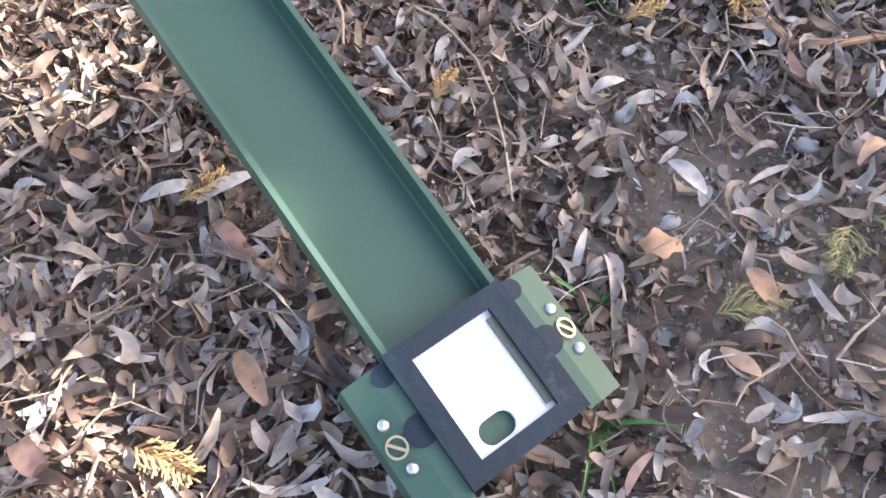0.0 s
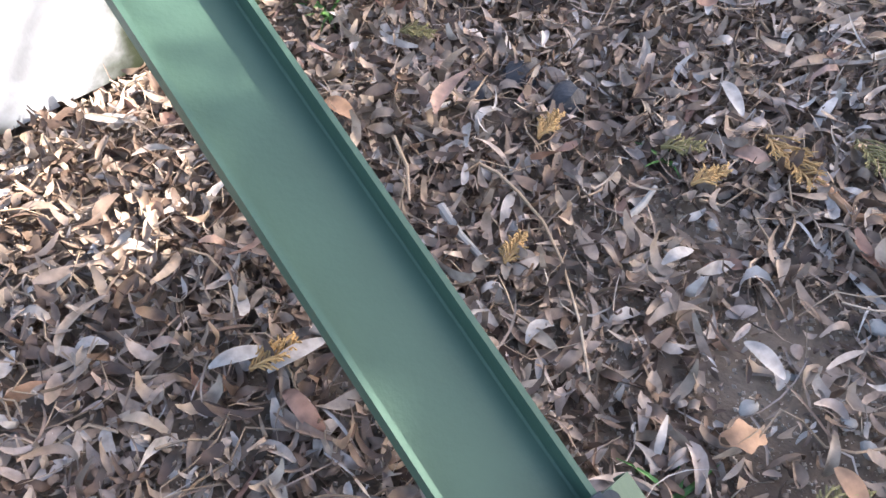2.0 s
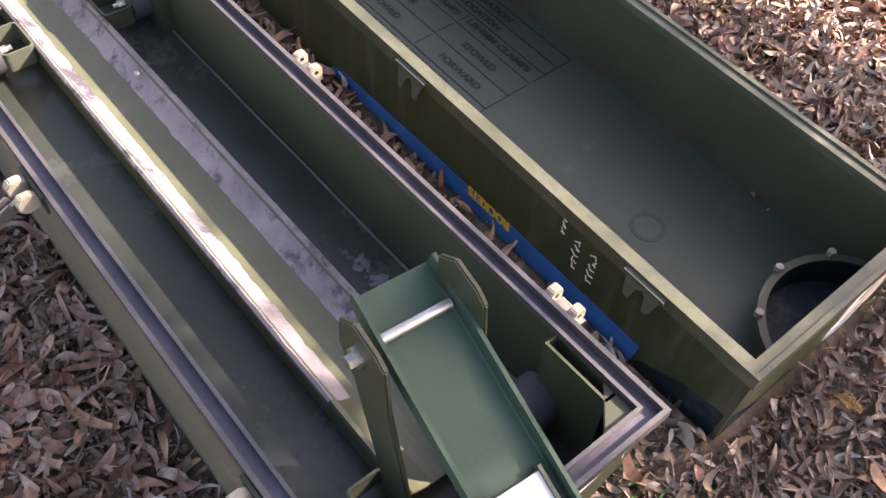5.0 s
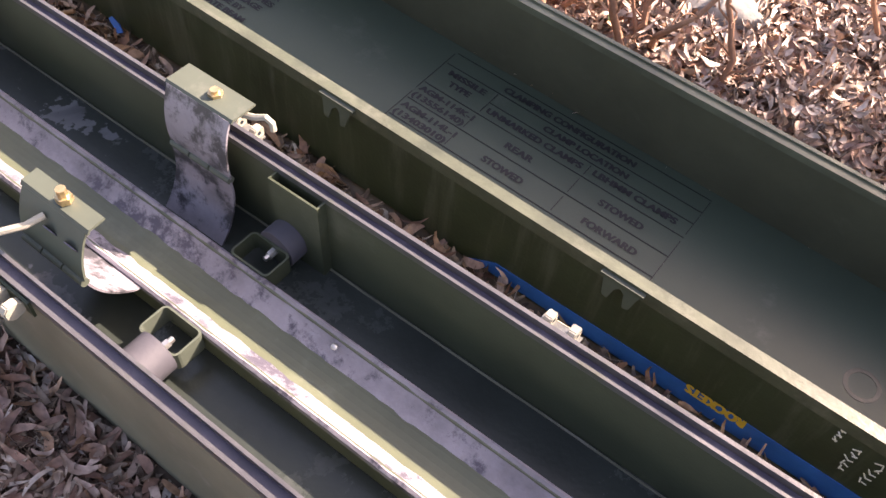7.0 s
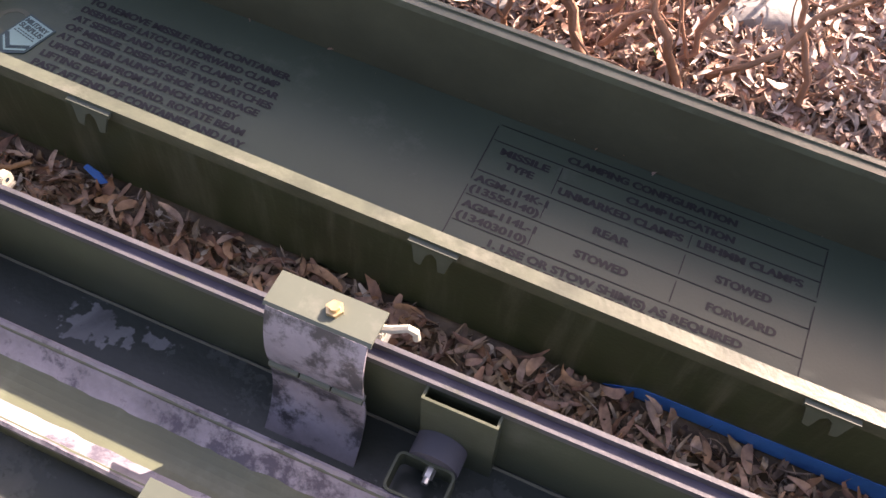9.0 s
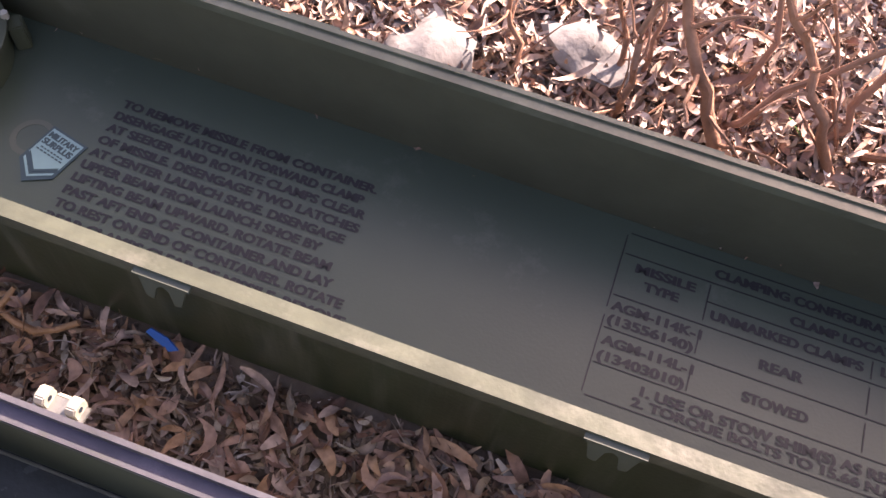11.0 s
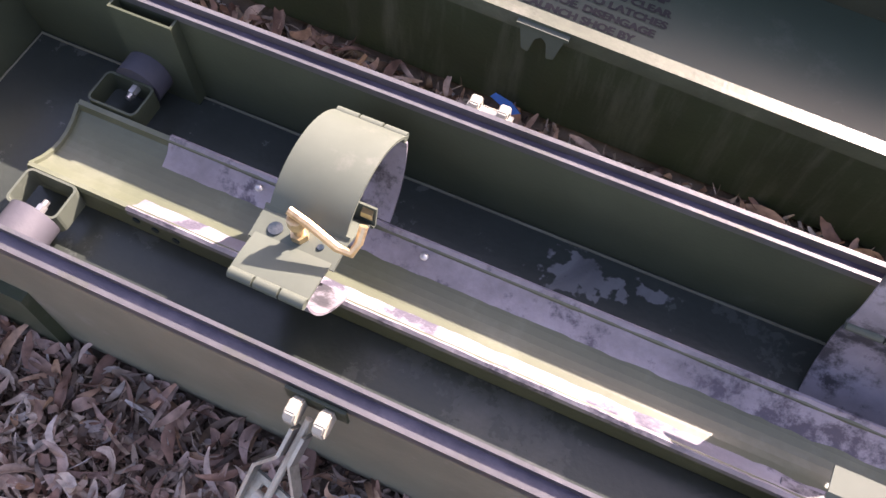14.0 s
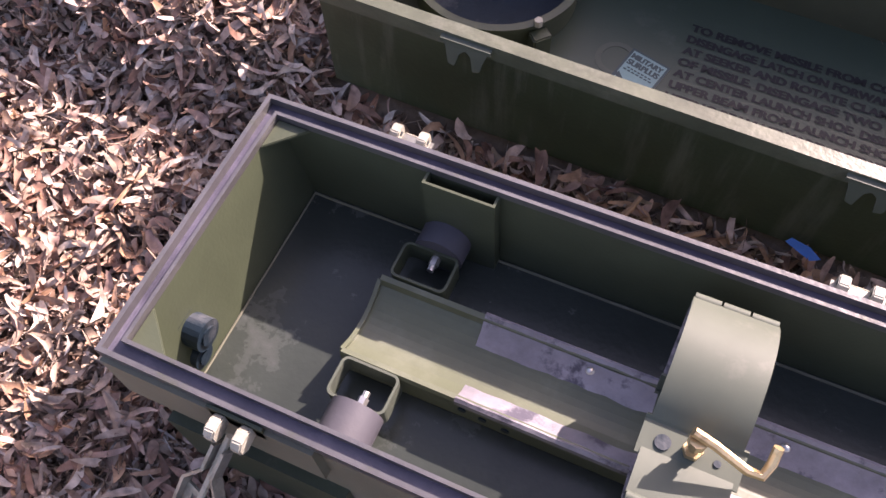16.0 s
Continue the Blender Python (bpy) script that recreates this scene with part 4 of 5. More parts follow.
LID = pose(0.0084, 0.1579, 0.1374, 1.17, 2.96, 0.20)
lid = empty("upturned_lid", LID, label="upturned olive green container lid with stencilled floor", category="container lid")


def lid_shell():
    t, ins = 0.004, 0.004
    o = 0.003
    z0, z1 = -HL, -0.004
    x0, x1, y0, y1 = -LL + 0.006, -0.003, ins, WL - ins
    X0, X1, Y0, Y1 = -LL + o, -o, o, WL - o
    for a in (((x0, y0), (x1, y0), (x1, y0 + t), (x0, y0 + t), (X0, Y0), (X1, Y0), (X1, Y0 + t), (X0, Y0 + t), "side_wall"),
              ((x0, y1 - t), (x1, y1 - t), (x1, y1), (x0, y1), (X0, Y1 - t), (X1, Y1 - t), (X1, Y1), (X0, Y1), "side_wall"),
              ((x1 - t, y0 + t), (x1, y0 + t), (x1, y1 - t), (x1 - t, y1 - t), (X1 - t, Y0 + t), (X1, Y0 + t), (X1, Y1 - t), (X1 - t, Y1 - t), "end_wall"),
              ((x0, y0 + t), (x0 + t, y0 + t), (x0 + t, y1 - t), (x0, y1 - t), (X0, Y0 + t), (X0 + t, Y0 + t), (X0 + t, Y1 - t), (X0, Y1 - t), "end_wall")):
        bm = B()
        hexa(bm, [(*p, z0) for p in a[:4]], [(*p, z1) for p in a[4:8]])
        part(a[8], bm, lid_spray if a[8] == "end_wall" and a[1][0] > -0.1 else streaked, lid)
    i0, i1, j0, j1 = -LL + 0.017, -0.017, 0.017, WL - 0.017
    k0, k1 = 0.0095, WL - 0.0095
    for ya, yb, s in ((j0, k0, -1), (j1, k1, 1)):
        bm = B()
        q, r = sorted((yb, yb + s * 0.0015)), sorted((ya, ya + s * 0.0015))
        hexa(bm, [(i0, q[0], FL), (i1, q[0], FL), (i1, q[1], FL), (i0, q[1], FL)], [(i0, r[0], -0.004), (i1, r[0], -0.004), (i1, r[1], -0.004), (i0, r[1], -0.004)])
        part("inner_wall", bm, lid_inner, lid)
    for xa, xb in ((i1, i1 + 0.002), (i0 - 0.002, i0)):
        bm = B()
        hexa(bm, [(xa, k0, FL), (xb, k0, FL), (xb, k1, FL), (xa, k1, FL)], [(xa, j0, -0.004), (xb, j0, -0.004), (xb, j1, -0.004), (xa, j1, -0.004)])
        part("inner_wall", bm, lid_inner, lid)
    bm = B()
    box(bm, (i0, k0, FL - 0.003), (i1, k1, FL))
    part("floor_pan", bm, lid_floor, lid)
    bm = B()
    box(bm, (x0 + t, y0 + t, -HL), (x1 - t, y1 - t, -HL + 0.003))
    part("top_skin", bm, green_out, lid)
    bm = B()
    ring_plate(bm, rect(-LL, 0, 0, WL), rect(-LL + 0.006, 0.006, -0.006, WL - 0.006), -0.020, 0.0)
    part("rim_flange", bm, lid_rim, lid, "rubbed pale rim edge", bevel=0.002)
    bm = B()
    ring_plate(bm, rect(-LL + 0.006, 0.006, -0.006, WL - 0.006), rect(-LL + 0.018, 0.018, -0.018, WL - 0.018), -0.014, -0.003)
    part("rim_ledge", bm, lid_rim, lid, bevel=0.0015)
    # forked hooks below the rim
    for y, s in ((0.0, -1), (WL, 1)):
        for x in (-0.146, -0.536, -0.960, -1.382, -1.799):
            bm = B()
            pl = [(-0.026, 0.0), (0.026, 0.0), (0.022, -0.012), (0.018, -0.030), (0.010, -0.032), (0.006, -0.014), (0.0, -0.009), (-0.006, -0.014), (-0.010, -0.032), (-0.018, -0.030), (-0.022, -0.012)]
            prism(bm, pl, 0.003, pose(x, y + s * 0.004 + (0.0015 if s < 0 else -0.0015), -0.006, 90 + s * 12, 0, 0) @ pose(0, 0, -0.0015))
            h = part("forked_hook", bm, clamp_mat, lid, bevel=0.0005)
            bm = B()
            box(bm, (x - 0.028, min(y, y + s * 0.006), -0.009), (x + 0.028, max(y, y + s * 0.006), -0.004))
            part("hook_base", bm, clamp_mat, h)
    # round cups at either end of the floor, clipped by the end walls
    for cx, near_end in ((0.016, True), (-1.846, False)):
        cy, r, top = 0.207, 0.103, FL + 0.048
        wall_x = -0.0172

        def ringed(radii):
            bm = B()
            k = 72
            rows = [[bm.verts.new((cx + rr * math.cos(2 * math.pi * i / k), cy + rr * math.sin(2 * math.pi * i / k), z)) for i in range(k)] for rr, z in radii]
            for a, b in zip(rows, rows[1:]):
                for i in range(k):
                    bm.faces.new((a[i], a[(i + 1) % k], b[(i + 1) % k], b[i]))
            if near_end:
                bmesh.ops.bisect_plane(bm, geom=bm.verts[:] + bm.edges[:] + bm.faces[:], plane_co=(wall_x, 0, 0), plane_no=(1, 0, 0), clear_outer=True)
            return bm
        cu = part("cup_ring", ringed([(r, FL), (r, top - 0.006), (r + 0.007, top - 0.005), (r + 0.007, top), (r - 0.003, top), (r - 0.003, top - 0.004)]), green, lid, smooth=True)
        part("cup_lining", ringed([(r - 0.0031, top - 0.0035), (r - 0.004, FL + 0.004), (0.0005, FL + 0.003)]), black_mat, cu, "black cup lining", smooth=True)
        for a in ((140, 180, 220) if near_end else (-42, 40, 130)):
            c, sn = math.cos(radians(a)), math.sin(radians(a))
            m = pose(cx + (r + 0.010) * c, cy + (r + 0.010) * sn, 0, 0, 0, a)
            if not near_end:
                bm = B()
                box(bm, (-0.006, -0.012, FL), (0.012, 0.012, top - 0.010), m)
                part("cup_tab", bm, green, cu, bevel=0.002)
            bm = B()
            rod(bm, [m @ Vector((-0.004, 0, top - 0.002)), m @ Vector((-0.004, 0, top + 0.007))], 0.0052, 6)
            part("cup_bolt", bm, lug_mat, cu)


lid_shell()


def stencils():
    z = FL + 0.0008
    lines = ["TO REMOVE MISSILE FROM CONTAINER.", "DISENGAGE LATCH ON FORWARD CLAMP", "AT SEEKER AND ROTATE CLAMPS CLEAR", "OF MISSILE. DISENGAGE TWO LATCHES",
             "AT CENTER LAUNCH SHOE. DISENGAGE", "UPPER BEAM FROM LAUNCH SHOE BY", "LIFTING BEAM UPWARD. ROTATE BEAM", "PAST AFT END OF CONTAINER AND LAY",
             "TO REST ON END OF CONTAINER. ROTATE", "REAR CLAMPS CLEAR OF MISSILE. REMOVE", "MISSILE FROM CONTAINER."]
    for i, s in enumerate(lines[:10]):
        words(s, "stencil_line", 0.325 * len(s) / 33, 0.0112, pose(-1.600, 0.2400 - 0.01864 * i, z), ink, lid, bold=0.04)
    lw = 0.0007
    X0, X1, X2, X3 = -0.988, -0.885, -0.700, -0.534
    rules = [(X0 + 0.004, X3, y, y) for y in (0.302, 0.274, 0.2185, 0.1765, 0.1335, 0.0945)] + [(X1, X3, 0.2485, 0.2485)]
    rules += [(X0, X0, 0.098, 0.190), (X0, X0, 0.202, 0.298), (X3, X3, 0.226, 0.298), (X3, X3, 0.098, 0.210)]
    rules += [(X1, X1, 0.225, 0.270), (X1, X1, 0.183, 0.212), (X1, X1, 0.138, 0.168), (X2, X2, 0.224, 0.244), (X2, X2, 0.182, 0.212), (X2, X2, 0.139, 0.170)]
    for x0, x1, y0, y1 in rules:
        bm = B()
        box(bm, (x0 - lw, y0 - lw, z - 0.0004), (x1 + lw, y1 + lw, z))
        part("table_rule", bm, ink, lid)
    for s, w, x, y, c in (("CLAMPING CONFIGURATION", 0.2315, -0.767, 0.2876, 0.0112), ("CLAMP LOCATION", 0.1445, -0.7205, 0.2610, 0.0108), ("MISSILE", 0.068, -0.9345, 0.2600, 0.0112), ("TYPE", 0.039, -0.9355, 0.2405, 0.0112),
                          ("UNMARKED CLAMPS", 0.168, -0.7935, 0.2340, 0.0112), ("LBHMM CLAMPS", 0.136, -0.622, 0.2360, 0.0112), ("AGM-114K-1", 0.100, -0.933, 0.2055, 0.0112), ("(13556140)", 0.094, -0.936, 0.1880, 0.0112),
                          ("AGM-114L-1", 0.100, -0.933, 0.1620, 0.0112), ("(13403010)", 0.094, -0.936, 0.1435, 0.0112), ("REAR", 0.047, -0.793, 0.1960, 0.0116), ("STOWED", 0.070, -0.6205, 0.1960, 0.0116),
                          ("STOWED", 0.069, -0.793, 0.1535, 0.0116), ("FORWARD", 0.086, -0.6135, 0.1530, 0.0116), ("1. USE OR STOW SHIM(S) AS REQUIRED", 0.325, -0.767, 0.1190, 0.0112), ("2. TORQUE BOLTS TO 15.66 N.m.", 0.280, -0.796, 0.1050, 0.0105)):
        words(s, "stencil_line", w, c, pose(x, y - c / 2, z), ink, lid, bold=0.04, align="CENTER")
    # scuffed ring mark
    bm = B()
    ring_plate(bm, [(0.024 * math.cos(2 * math.pi * i / 40), 0.024 * math.sin(2 * math.pi * i / 40)) for i in range(40)], [(0.018 * math.cos(2 * math.pi * i / 40), 0.018 * math.sin(2 * math.pi * i / 40)) for i in range(40)], 0, 0.0004, pose(-0.250, 0.164, FL + 0.0002))
    part("ring_mark", bm, floor_dark, lid)
    bm = B()
    ring_plate(bm, [(0.026 * math.cos(2 * math.pi * i / 40), 0.026 * math.sin(2 * math.pi * i / 40)) for i in range(40)], [(0.019 * math.cos(2 * math.pi * i / 40), 0.019 * math.sin(2 * math.pi * i / 40)) for i in range(40)], 0, 0.0004, pose(-1.670, 0.162, FL + 0.0002))
    part("ring_mark", bm, clamp_mat, lid)
    # blue band on the outer side with yellow lettering, upside down as the lid lies
    sl = math.degrees(math.atan2(0.001, HL - 0.004))

    def on_side(x, zz, lift=0.0012):
        y = 0.003 + 0.001 * (-zz - 0.004) / (HL - 0.004) - lift
        return pose(x, y, zz, 90 + sl, 0, 0)
    bm = B()
    prism(bm, [(-0.74, 0.004), (-0.40, 0.004), (-0.13, 0.004), (-0.125, 0.044), (-0.38, 0.042), (-0.70, 0.030)], 0.0008, on_side(0, -HL, 0.0004))
    part("blue_band", bm, blue_mat, lid, "blue painted band")
    words("ROCKETS", "stencil_line", 0.076, 0.017, on_side(-0.344, -0.113, 0.0016) @ pose(0, 0, 0, 0, 0, 180), yellow_mat, lid, bold=0.03)
    rng = random.Random(5)
    for r, k0 in ((0, 3), (1, 5), (2, 5)):
        for k in range(k0):
            bm = B()
            a = rng.uniform(30, 150)
            box(bm, (-0.0048, -0.0009, 0), (0.0048, 0.0009, 0.0006), on_side(-0.268 + 0.026 * r + rng.uniform(-0.003, 0.003), -0.022 - 0.011 * k - (0.018 if r else 0), 0.0008) @ pose(0, 0, 0, 0, 0, a))
            box(bm, (-0.003, -0.0008, 0), (0.003, 0.0008, 0.0006), on_side(-0.268 + 0.026 * r + 0.003, -0.024 - 0.011 * k - (0.018 if r else 0), 0.0009) @ pose(0, 0, 0, 0, 0, a + 70))
            part("marker_stroke", bm, chalk, lid)
    # black patches on the near bottom corner
    bm = B()
    prism(bm, [(-0.13, 0.002), (-0.010, 0.002), (-0.008, 0.062), (-0.06, 0.052), (-0.12, 0.020)], 0.0008, on_side(0, -HL, 0.0003))
    part("black_corner", bm, black_mat, lid, "black patch at the corner")
    bm = B()
    prism(bm, [(0.014, -HL + 0.002), (0.085, -HL + 0.002), (0.060, -HL + 0.030), (0.012, -HL + 0.062)], 0.0008, Matrix(((0, 0, 1, -0.0034), (1, 0, 0, 0), (0, 1, 0, 0), (0, 0, 0, 1))))
    part("black_corner", bm, black_mat, lid, "black patch at the corner")
    # torn label on the near end
    bm = B()
    prism(bm, [(0.208, -0.108), (0.246, -0.110), (0.262, -0.052), (0.276, -0.048), (0.268, -0.032), (0.232, -0.040)], 0.0006, Matrix(((0, 0, 1, -0.0032), (1, 0, 0, 0), (0, 1, 0, 0), (0, 0, 0, 1))))
    part("torn_label", bm, label_mat, lid, "torn tan paper label")


stencils()


def badge():
    m = LID @ pose(-1.639, 0.144, FL + 0.0005, 0, 0, -13.6)
    b = empty("sticker_badge", m, label="dark teal shield sticker reading military surplus, stuck in lid", category="sticker")
    bm = B()
    prism(bm, [(-0.026, 0.036), (0.026, 0.036), (0.026, -0.018), (0.0, -0.040), (-0.026, -0.018)], 0.0012)
    part("badge_body", bm, badge_mat, b, bevel=0.0004)
    bm = B()
    prism(bm, [(-0.023, 0.033), (0.023, 0.033), (0.023, -0.006), (0.0, -0.022), (-0.023, -0.006)], 0.0004, pose(0, 0, 0.0012))
    part("badge_panel", bm, badge_line, b, "pale teal panel")
    words("MILITARY", "badge_word", 0.042, 0.0078, pose(0, 0.0215, 0.0019), badge_mat, b, align="CENTER")
    words("SURPLUS", "badge_word", 0.042, 0.0082, pose(0, 0.0110, 0.0019), badge_mat, b, align="CENTER")
    for y, w in ((0.0065, 0.034), (0.0025, 0.040)):
        k = 7
        for i in range(k):
            x0 = -w / 2 + w * i / k
            bm = B()
            box(bm, (x0, y - 0.0009, 0.0016), (x0 + w / k * 0.72, y + 0.0009, 0.0019))
            part("badge_bar", bm, badge_mat, b)
    for o in (-0.012, -0.020):
        bm = B()
        for s in (-1, 1):
            hexa(bm, [(s * 0.022, o + 0.008, 0.0012), (0, o - 0.009, 0.0012), (0, o - 0.0125, 0.0012), (s * 0.022, o + 0.0045, 0.0012)],
                 [(s * 0.022, o + 0.008, 0.0017), (0, o - 0.009, 0.0017), (0, o - 0.0125, 0.0017), (s * 0.022, o + 0.0045, 0.0017)])
        part("badge_chevron", bm, badge_mat if o > -0.015 else badge_line, b)


badge()


# ---- leaf litter and small things on the ground ----
AREA = (-2.75, 1.15, -0.85, 1.30)


def bare(x, y):
    """Trodden earth shows through at the near end."""
    d = min(math.hypot((x - 0.60) / 0.16, (y - 0.0) / 0.10), math.hypot((x - 0.42) / 0.06, (y - 0.07) / 0.05), math.hypot((x - 0.70) / 0.10, (y + 0.12) / 0.06))
    if -0.95 < x < 0.02 and -0.01 < y < 0.2:
        return 0.65
    return 0.25 + 0.75 * smooth(0.5, 1.25, d + 0.5 * noise.noise((x * 12, y * 12, 3)))


def top_leaves(x, y):
    """Longer leaves lie thickest away from the near end."""
    return bare(x, y) * (0.03 + 0.97 * smooth(0.05, -0.6, x))


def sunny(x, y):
    """Litter with the light put into its colour lies thickest behind the lid and past the far end, thinner along the
    front.
    """
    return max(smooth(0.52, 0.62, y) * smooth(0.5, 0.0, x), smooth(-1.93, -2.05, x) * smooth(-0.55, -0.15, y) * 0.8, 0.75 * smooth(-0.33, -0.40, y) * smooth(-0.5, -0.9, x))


def outer_ring(x, y):
    return 0.0 if -2.75 < x < 1.15 and -0.85 < y < 1.30 else 1.0


leaves("leaf_litter", 64000, AREA, 0.033, 0.0072, litter_mat, 1, 0.018, 1.0, "thick litter of dry brown and grey narrow leaves", bare)
leaves("leaf_litter", 26000, AREA, 0.019, 0.0072, litter_mat, 2, 0.010, 1.5, "crumbled small dry leaves", bare)
leaves("leaf_litter", 26000, AREA, 0.044, 0.0100, russet_mat, 21, 0.026, 0.85, "long dry willow-shaped leaves lying on top", top_leaves)
leaves("lit_pale_litter", 34000, AREA, 0.040, 0.0078, lit_pale_mat, 23, 0.030, 1.1, "pale pinkish leaves and straw, light put into their colour", sunny)
leaves("leaf_litter", 44000, AREA, 0.013, 0.0036, litter_mat, 6, 0.014, 1.6, "fine leaf crumbs and splinters", None)
leaves("dry_straw", 22000, AREA, 0.042, 0.0016, litter_mat, 15, 0.020, 0.9, "dry straw and leaf stalks among the leaves", bare)
leaves("leaf_litter", 16000, (-4, 2.4, -2.1, 2.8), 0.045, 0.013, litter_mat, 4, 0.016, 1.0, "dry leaves further off", outer_ring)


def crumbs(count, area, seed):
    """Grains of soil and grit on the trodden earth."""
    rng = np.random.default_rng(seed)
    V, F = [], []
    for _ in range(count):
        x, y = rng.uniform(*area[:2]), rng.uniform(*area[2:])
        r = 0.0006 + 0.0022 * rng.random() ** 3
        z = ground_height(x, y) + r * 0.3
        k = len(V)
        for d in ((1, 0, 0), (-1, 0, 0), (0, 1, 0), (0, -1, 0), (0, 0, 1), (0, 0, -1)):
            j = rng.uniform(0.7, 1.3)
            V.append((x + d[0] * r * j, y + d[1] * r * j, z + d[2] * r * j * 0.8))
        F += [(k + a, k + b, k + c) for a, b, c in ((0, 2, 4), (2, 1, 4), (1, 3, 4), (3, 0, 4), (2, 0, 5), (1, 2, 5), (3, 1, 5), (0, 3, 5))]
    me = bpy.data.meshes.new("soil_grains")
    me.from_pydata(V, [], F)
    me.materials.append(grain_mat)
    tagged(new("soil_grains", me), "loose grains of dry soil and grit", "soil", kind="stuff")


crumbs(14000, (0.30, 0.85, -0.35, 0.32), 9)


def twigs(name, count, area, length, r, mat, seed, label):
    rng = random.Random(seed)
    bm = B()
    for _ in range(count):
        x, y = rng.uniform(*area[:2]), rng.uniform(*area[2:])
        if inside_boxes(x, y, 0.02):
            continue
        a = rng.uniform(0, 6.28)
        pts = []
        L = length * rng.uniform(0.4, 1.5)
        for i in range(7):
            px, py = x + math.cos(a) * L * i / 6, y + math.sin(a) * L * i / 6
            if inside_boxes(px, py, 0.01):
                break
            a += rng.uniform(-0.35, 0.35)
            pts.append((px, py, ground_height(px, py) + 0.012 + 0.012 * rng.random()))
        if len(pts) > 2:
            rod(bm, pts, r * rng.uniform(0.6, 1.5), 5, 0.5)
    return tagged(part(name, bm, mat, smooth=True), label, "twigs", kind="stuff")


twigs("fine_twigs", 1500, AREA, 0.10, 0.0009, twig_mat, 3, "fine dry twigs and roots among the leaves")


twigs("curly_stems", 1300, (-1.9, 0.2, 0.52, 1.25), 0.16, 0.0016, stem_mat, 8, "tangle of dry reddish stems behind the lid")


def on_ground(x, y, up=0.0):
    return (x, y, ground_height(x, y) + up)


def single_leaf(name, x, y, length, width, yaw, mat, label, lobes=0):
    """One larger leaf with a fold along its midrib."""
    bm = B()
    k = 12
    rows = []
    for i in range(k + 1):
        u = i / k
        w = width / 2 * math.sin(math.pi * (0.03 + 0.94 * u)) ** 0.7 * (1 + (0.25 * math.cos(u * math.pi * 2 * lobes) if lobes else 0))
        z = 0.006 * math.sin(3 * u + 0.5)
        rows.append([bm.verts.new((length * (u - 0.5), s * w, z + abs(s) * (0.16 + 0.05 * math.sin(9 * u)) * w)) for s in (-1, -0.5, 0, 0.5, 1)])
    for a, b in zip(rows, rows[1:]):
        for j in range(4):
            bm.faces.new((a[j], a[j + 1], b[j + 1], b[j]))
    ob = part(name, bm, mat, smooth=True)
    ob.matrix_world = pose(*on_ground(x, y, 0.022), 4, -3, yaw)
    return tagged(ob, label, "leaf", group="larger fallen leaves")


single_leaf("fallen_leaf", 0.558, -0.052, 0.030, 0.019, 55, orange_leaf, "orange-brown lobed dry leaf on bare soil", 2)
single_leaf("fallen_leaf", 0.532, 0.008, 0.034, 0.012, -5, pale_leaf, "pale bleached dry leaf")
single_leaf("fallen_leaf", 0.439, 0.035, 0.030, 0.010, 80, pale_leaf, "pale bleached dry leaf")
single_leaf("fallen_leaf", 0.456, -0.286, 0.040, 0.014, -12, orange_leaf, "tan pointed dry leaf")
single_leaf("fallen_leaf", 0.620, -0.036, 0.030, 0.013, -20, orange_leaf, "broad brown dry leaf")
single_leaf("fallen_leaf", 0.152, -0.049, 0.034, 0.016, 10, orange_leaf, "broad orange-brown dry leaf")
single_leaf("fallen_leaf", 0.325, -0.215, 0.046, 0.012, 85, pale_leaf, "long grey dry leaf")
single_leaf("fallen_leaf", 0.302, -0.245, 0.042, 0.012, 70, pale_leaf, "long grey dry leaf")
single_leaf("fallen_leaf", 0.262, 0.300, 0.040, 0.011, -55, pale_leaf, "long grey dry leaf")
single_leaf("fallen_leaf", 0.360, 0.205, 0.044, 0.012, -30, pale_leaf, "long grey dry leaf")


def rock(name, x, y, r, squash, mat, seed, label, sink=0.3, rough=0.25):
    bm = B()
    bmesh.ops.create_icosphere(bm, subdivisions=3 if r > 0.02 else 2, radius=1.0)
    for v in bm.verts:
        d = 1 + rough * noise.noise(v.co * 1.3 + Vector((seed, 0, 0))) + 0.3 * rough * noise.noise(v.co * 4 + Vector((seed, 3, 0)))
        v.co = Vector((v.co.x * squash[0], v.co.y * squash[1], v.co.z * squash[2])) * d * r
    ob = part(name, bm, mat, smooth=True)
    ob.matrix_world = pose(*on_ground(x, y, r * squash[2] * (1 - 2 * sink) + 0.008), 0, 0, seed * 40)
    return tagged(ob, label, "stone")


for i, (x, y, r) in enumerate(((0.593, 0.011, 0.005), (0.544, -0.022, 0.006), (0.431, 0.09, 0.005), (0.613, 0.004, 0.006), (0.567, 0.092, 0.008), (0.55, 0.02, 0.003), (0.64, -0.01, 0.004))):
    tagged(rock("pebble", x, y, r, (1.2, 0.9, 0.7), stone_mat, i + 1, "small pale pebble on bare soil"), group="pebbles")
for i, (x, y, r) in enumerate(((0.212, 0.106, 0.017), (0.261, 0.109, 0.019), (0.203, 0.060, 0.013))):
    tagged(rock("dark_stone", x, y, r, (1.1, 0.9, 0.7), darkstone_mat, i + 11, "dark slaty stone among leaves", rough=0.5), group="dark stones")
for i, (x, y, r) in enumerate(((-1.292, 0.625, 0.062), (-1.098, 0.680, 0.058), (-0.700, 0.815, 0.060))):
    tagged(rock("garden_rock", x, y, r, (1.25, 0.85, 0.50), garden_mat, i + 21, "pale rounded garden rock half buried in leaves", sink=0.42, rough=0.55), group="garden rocks")


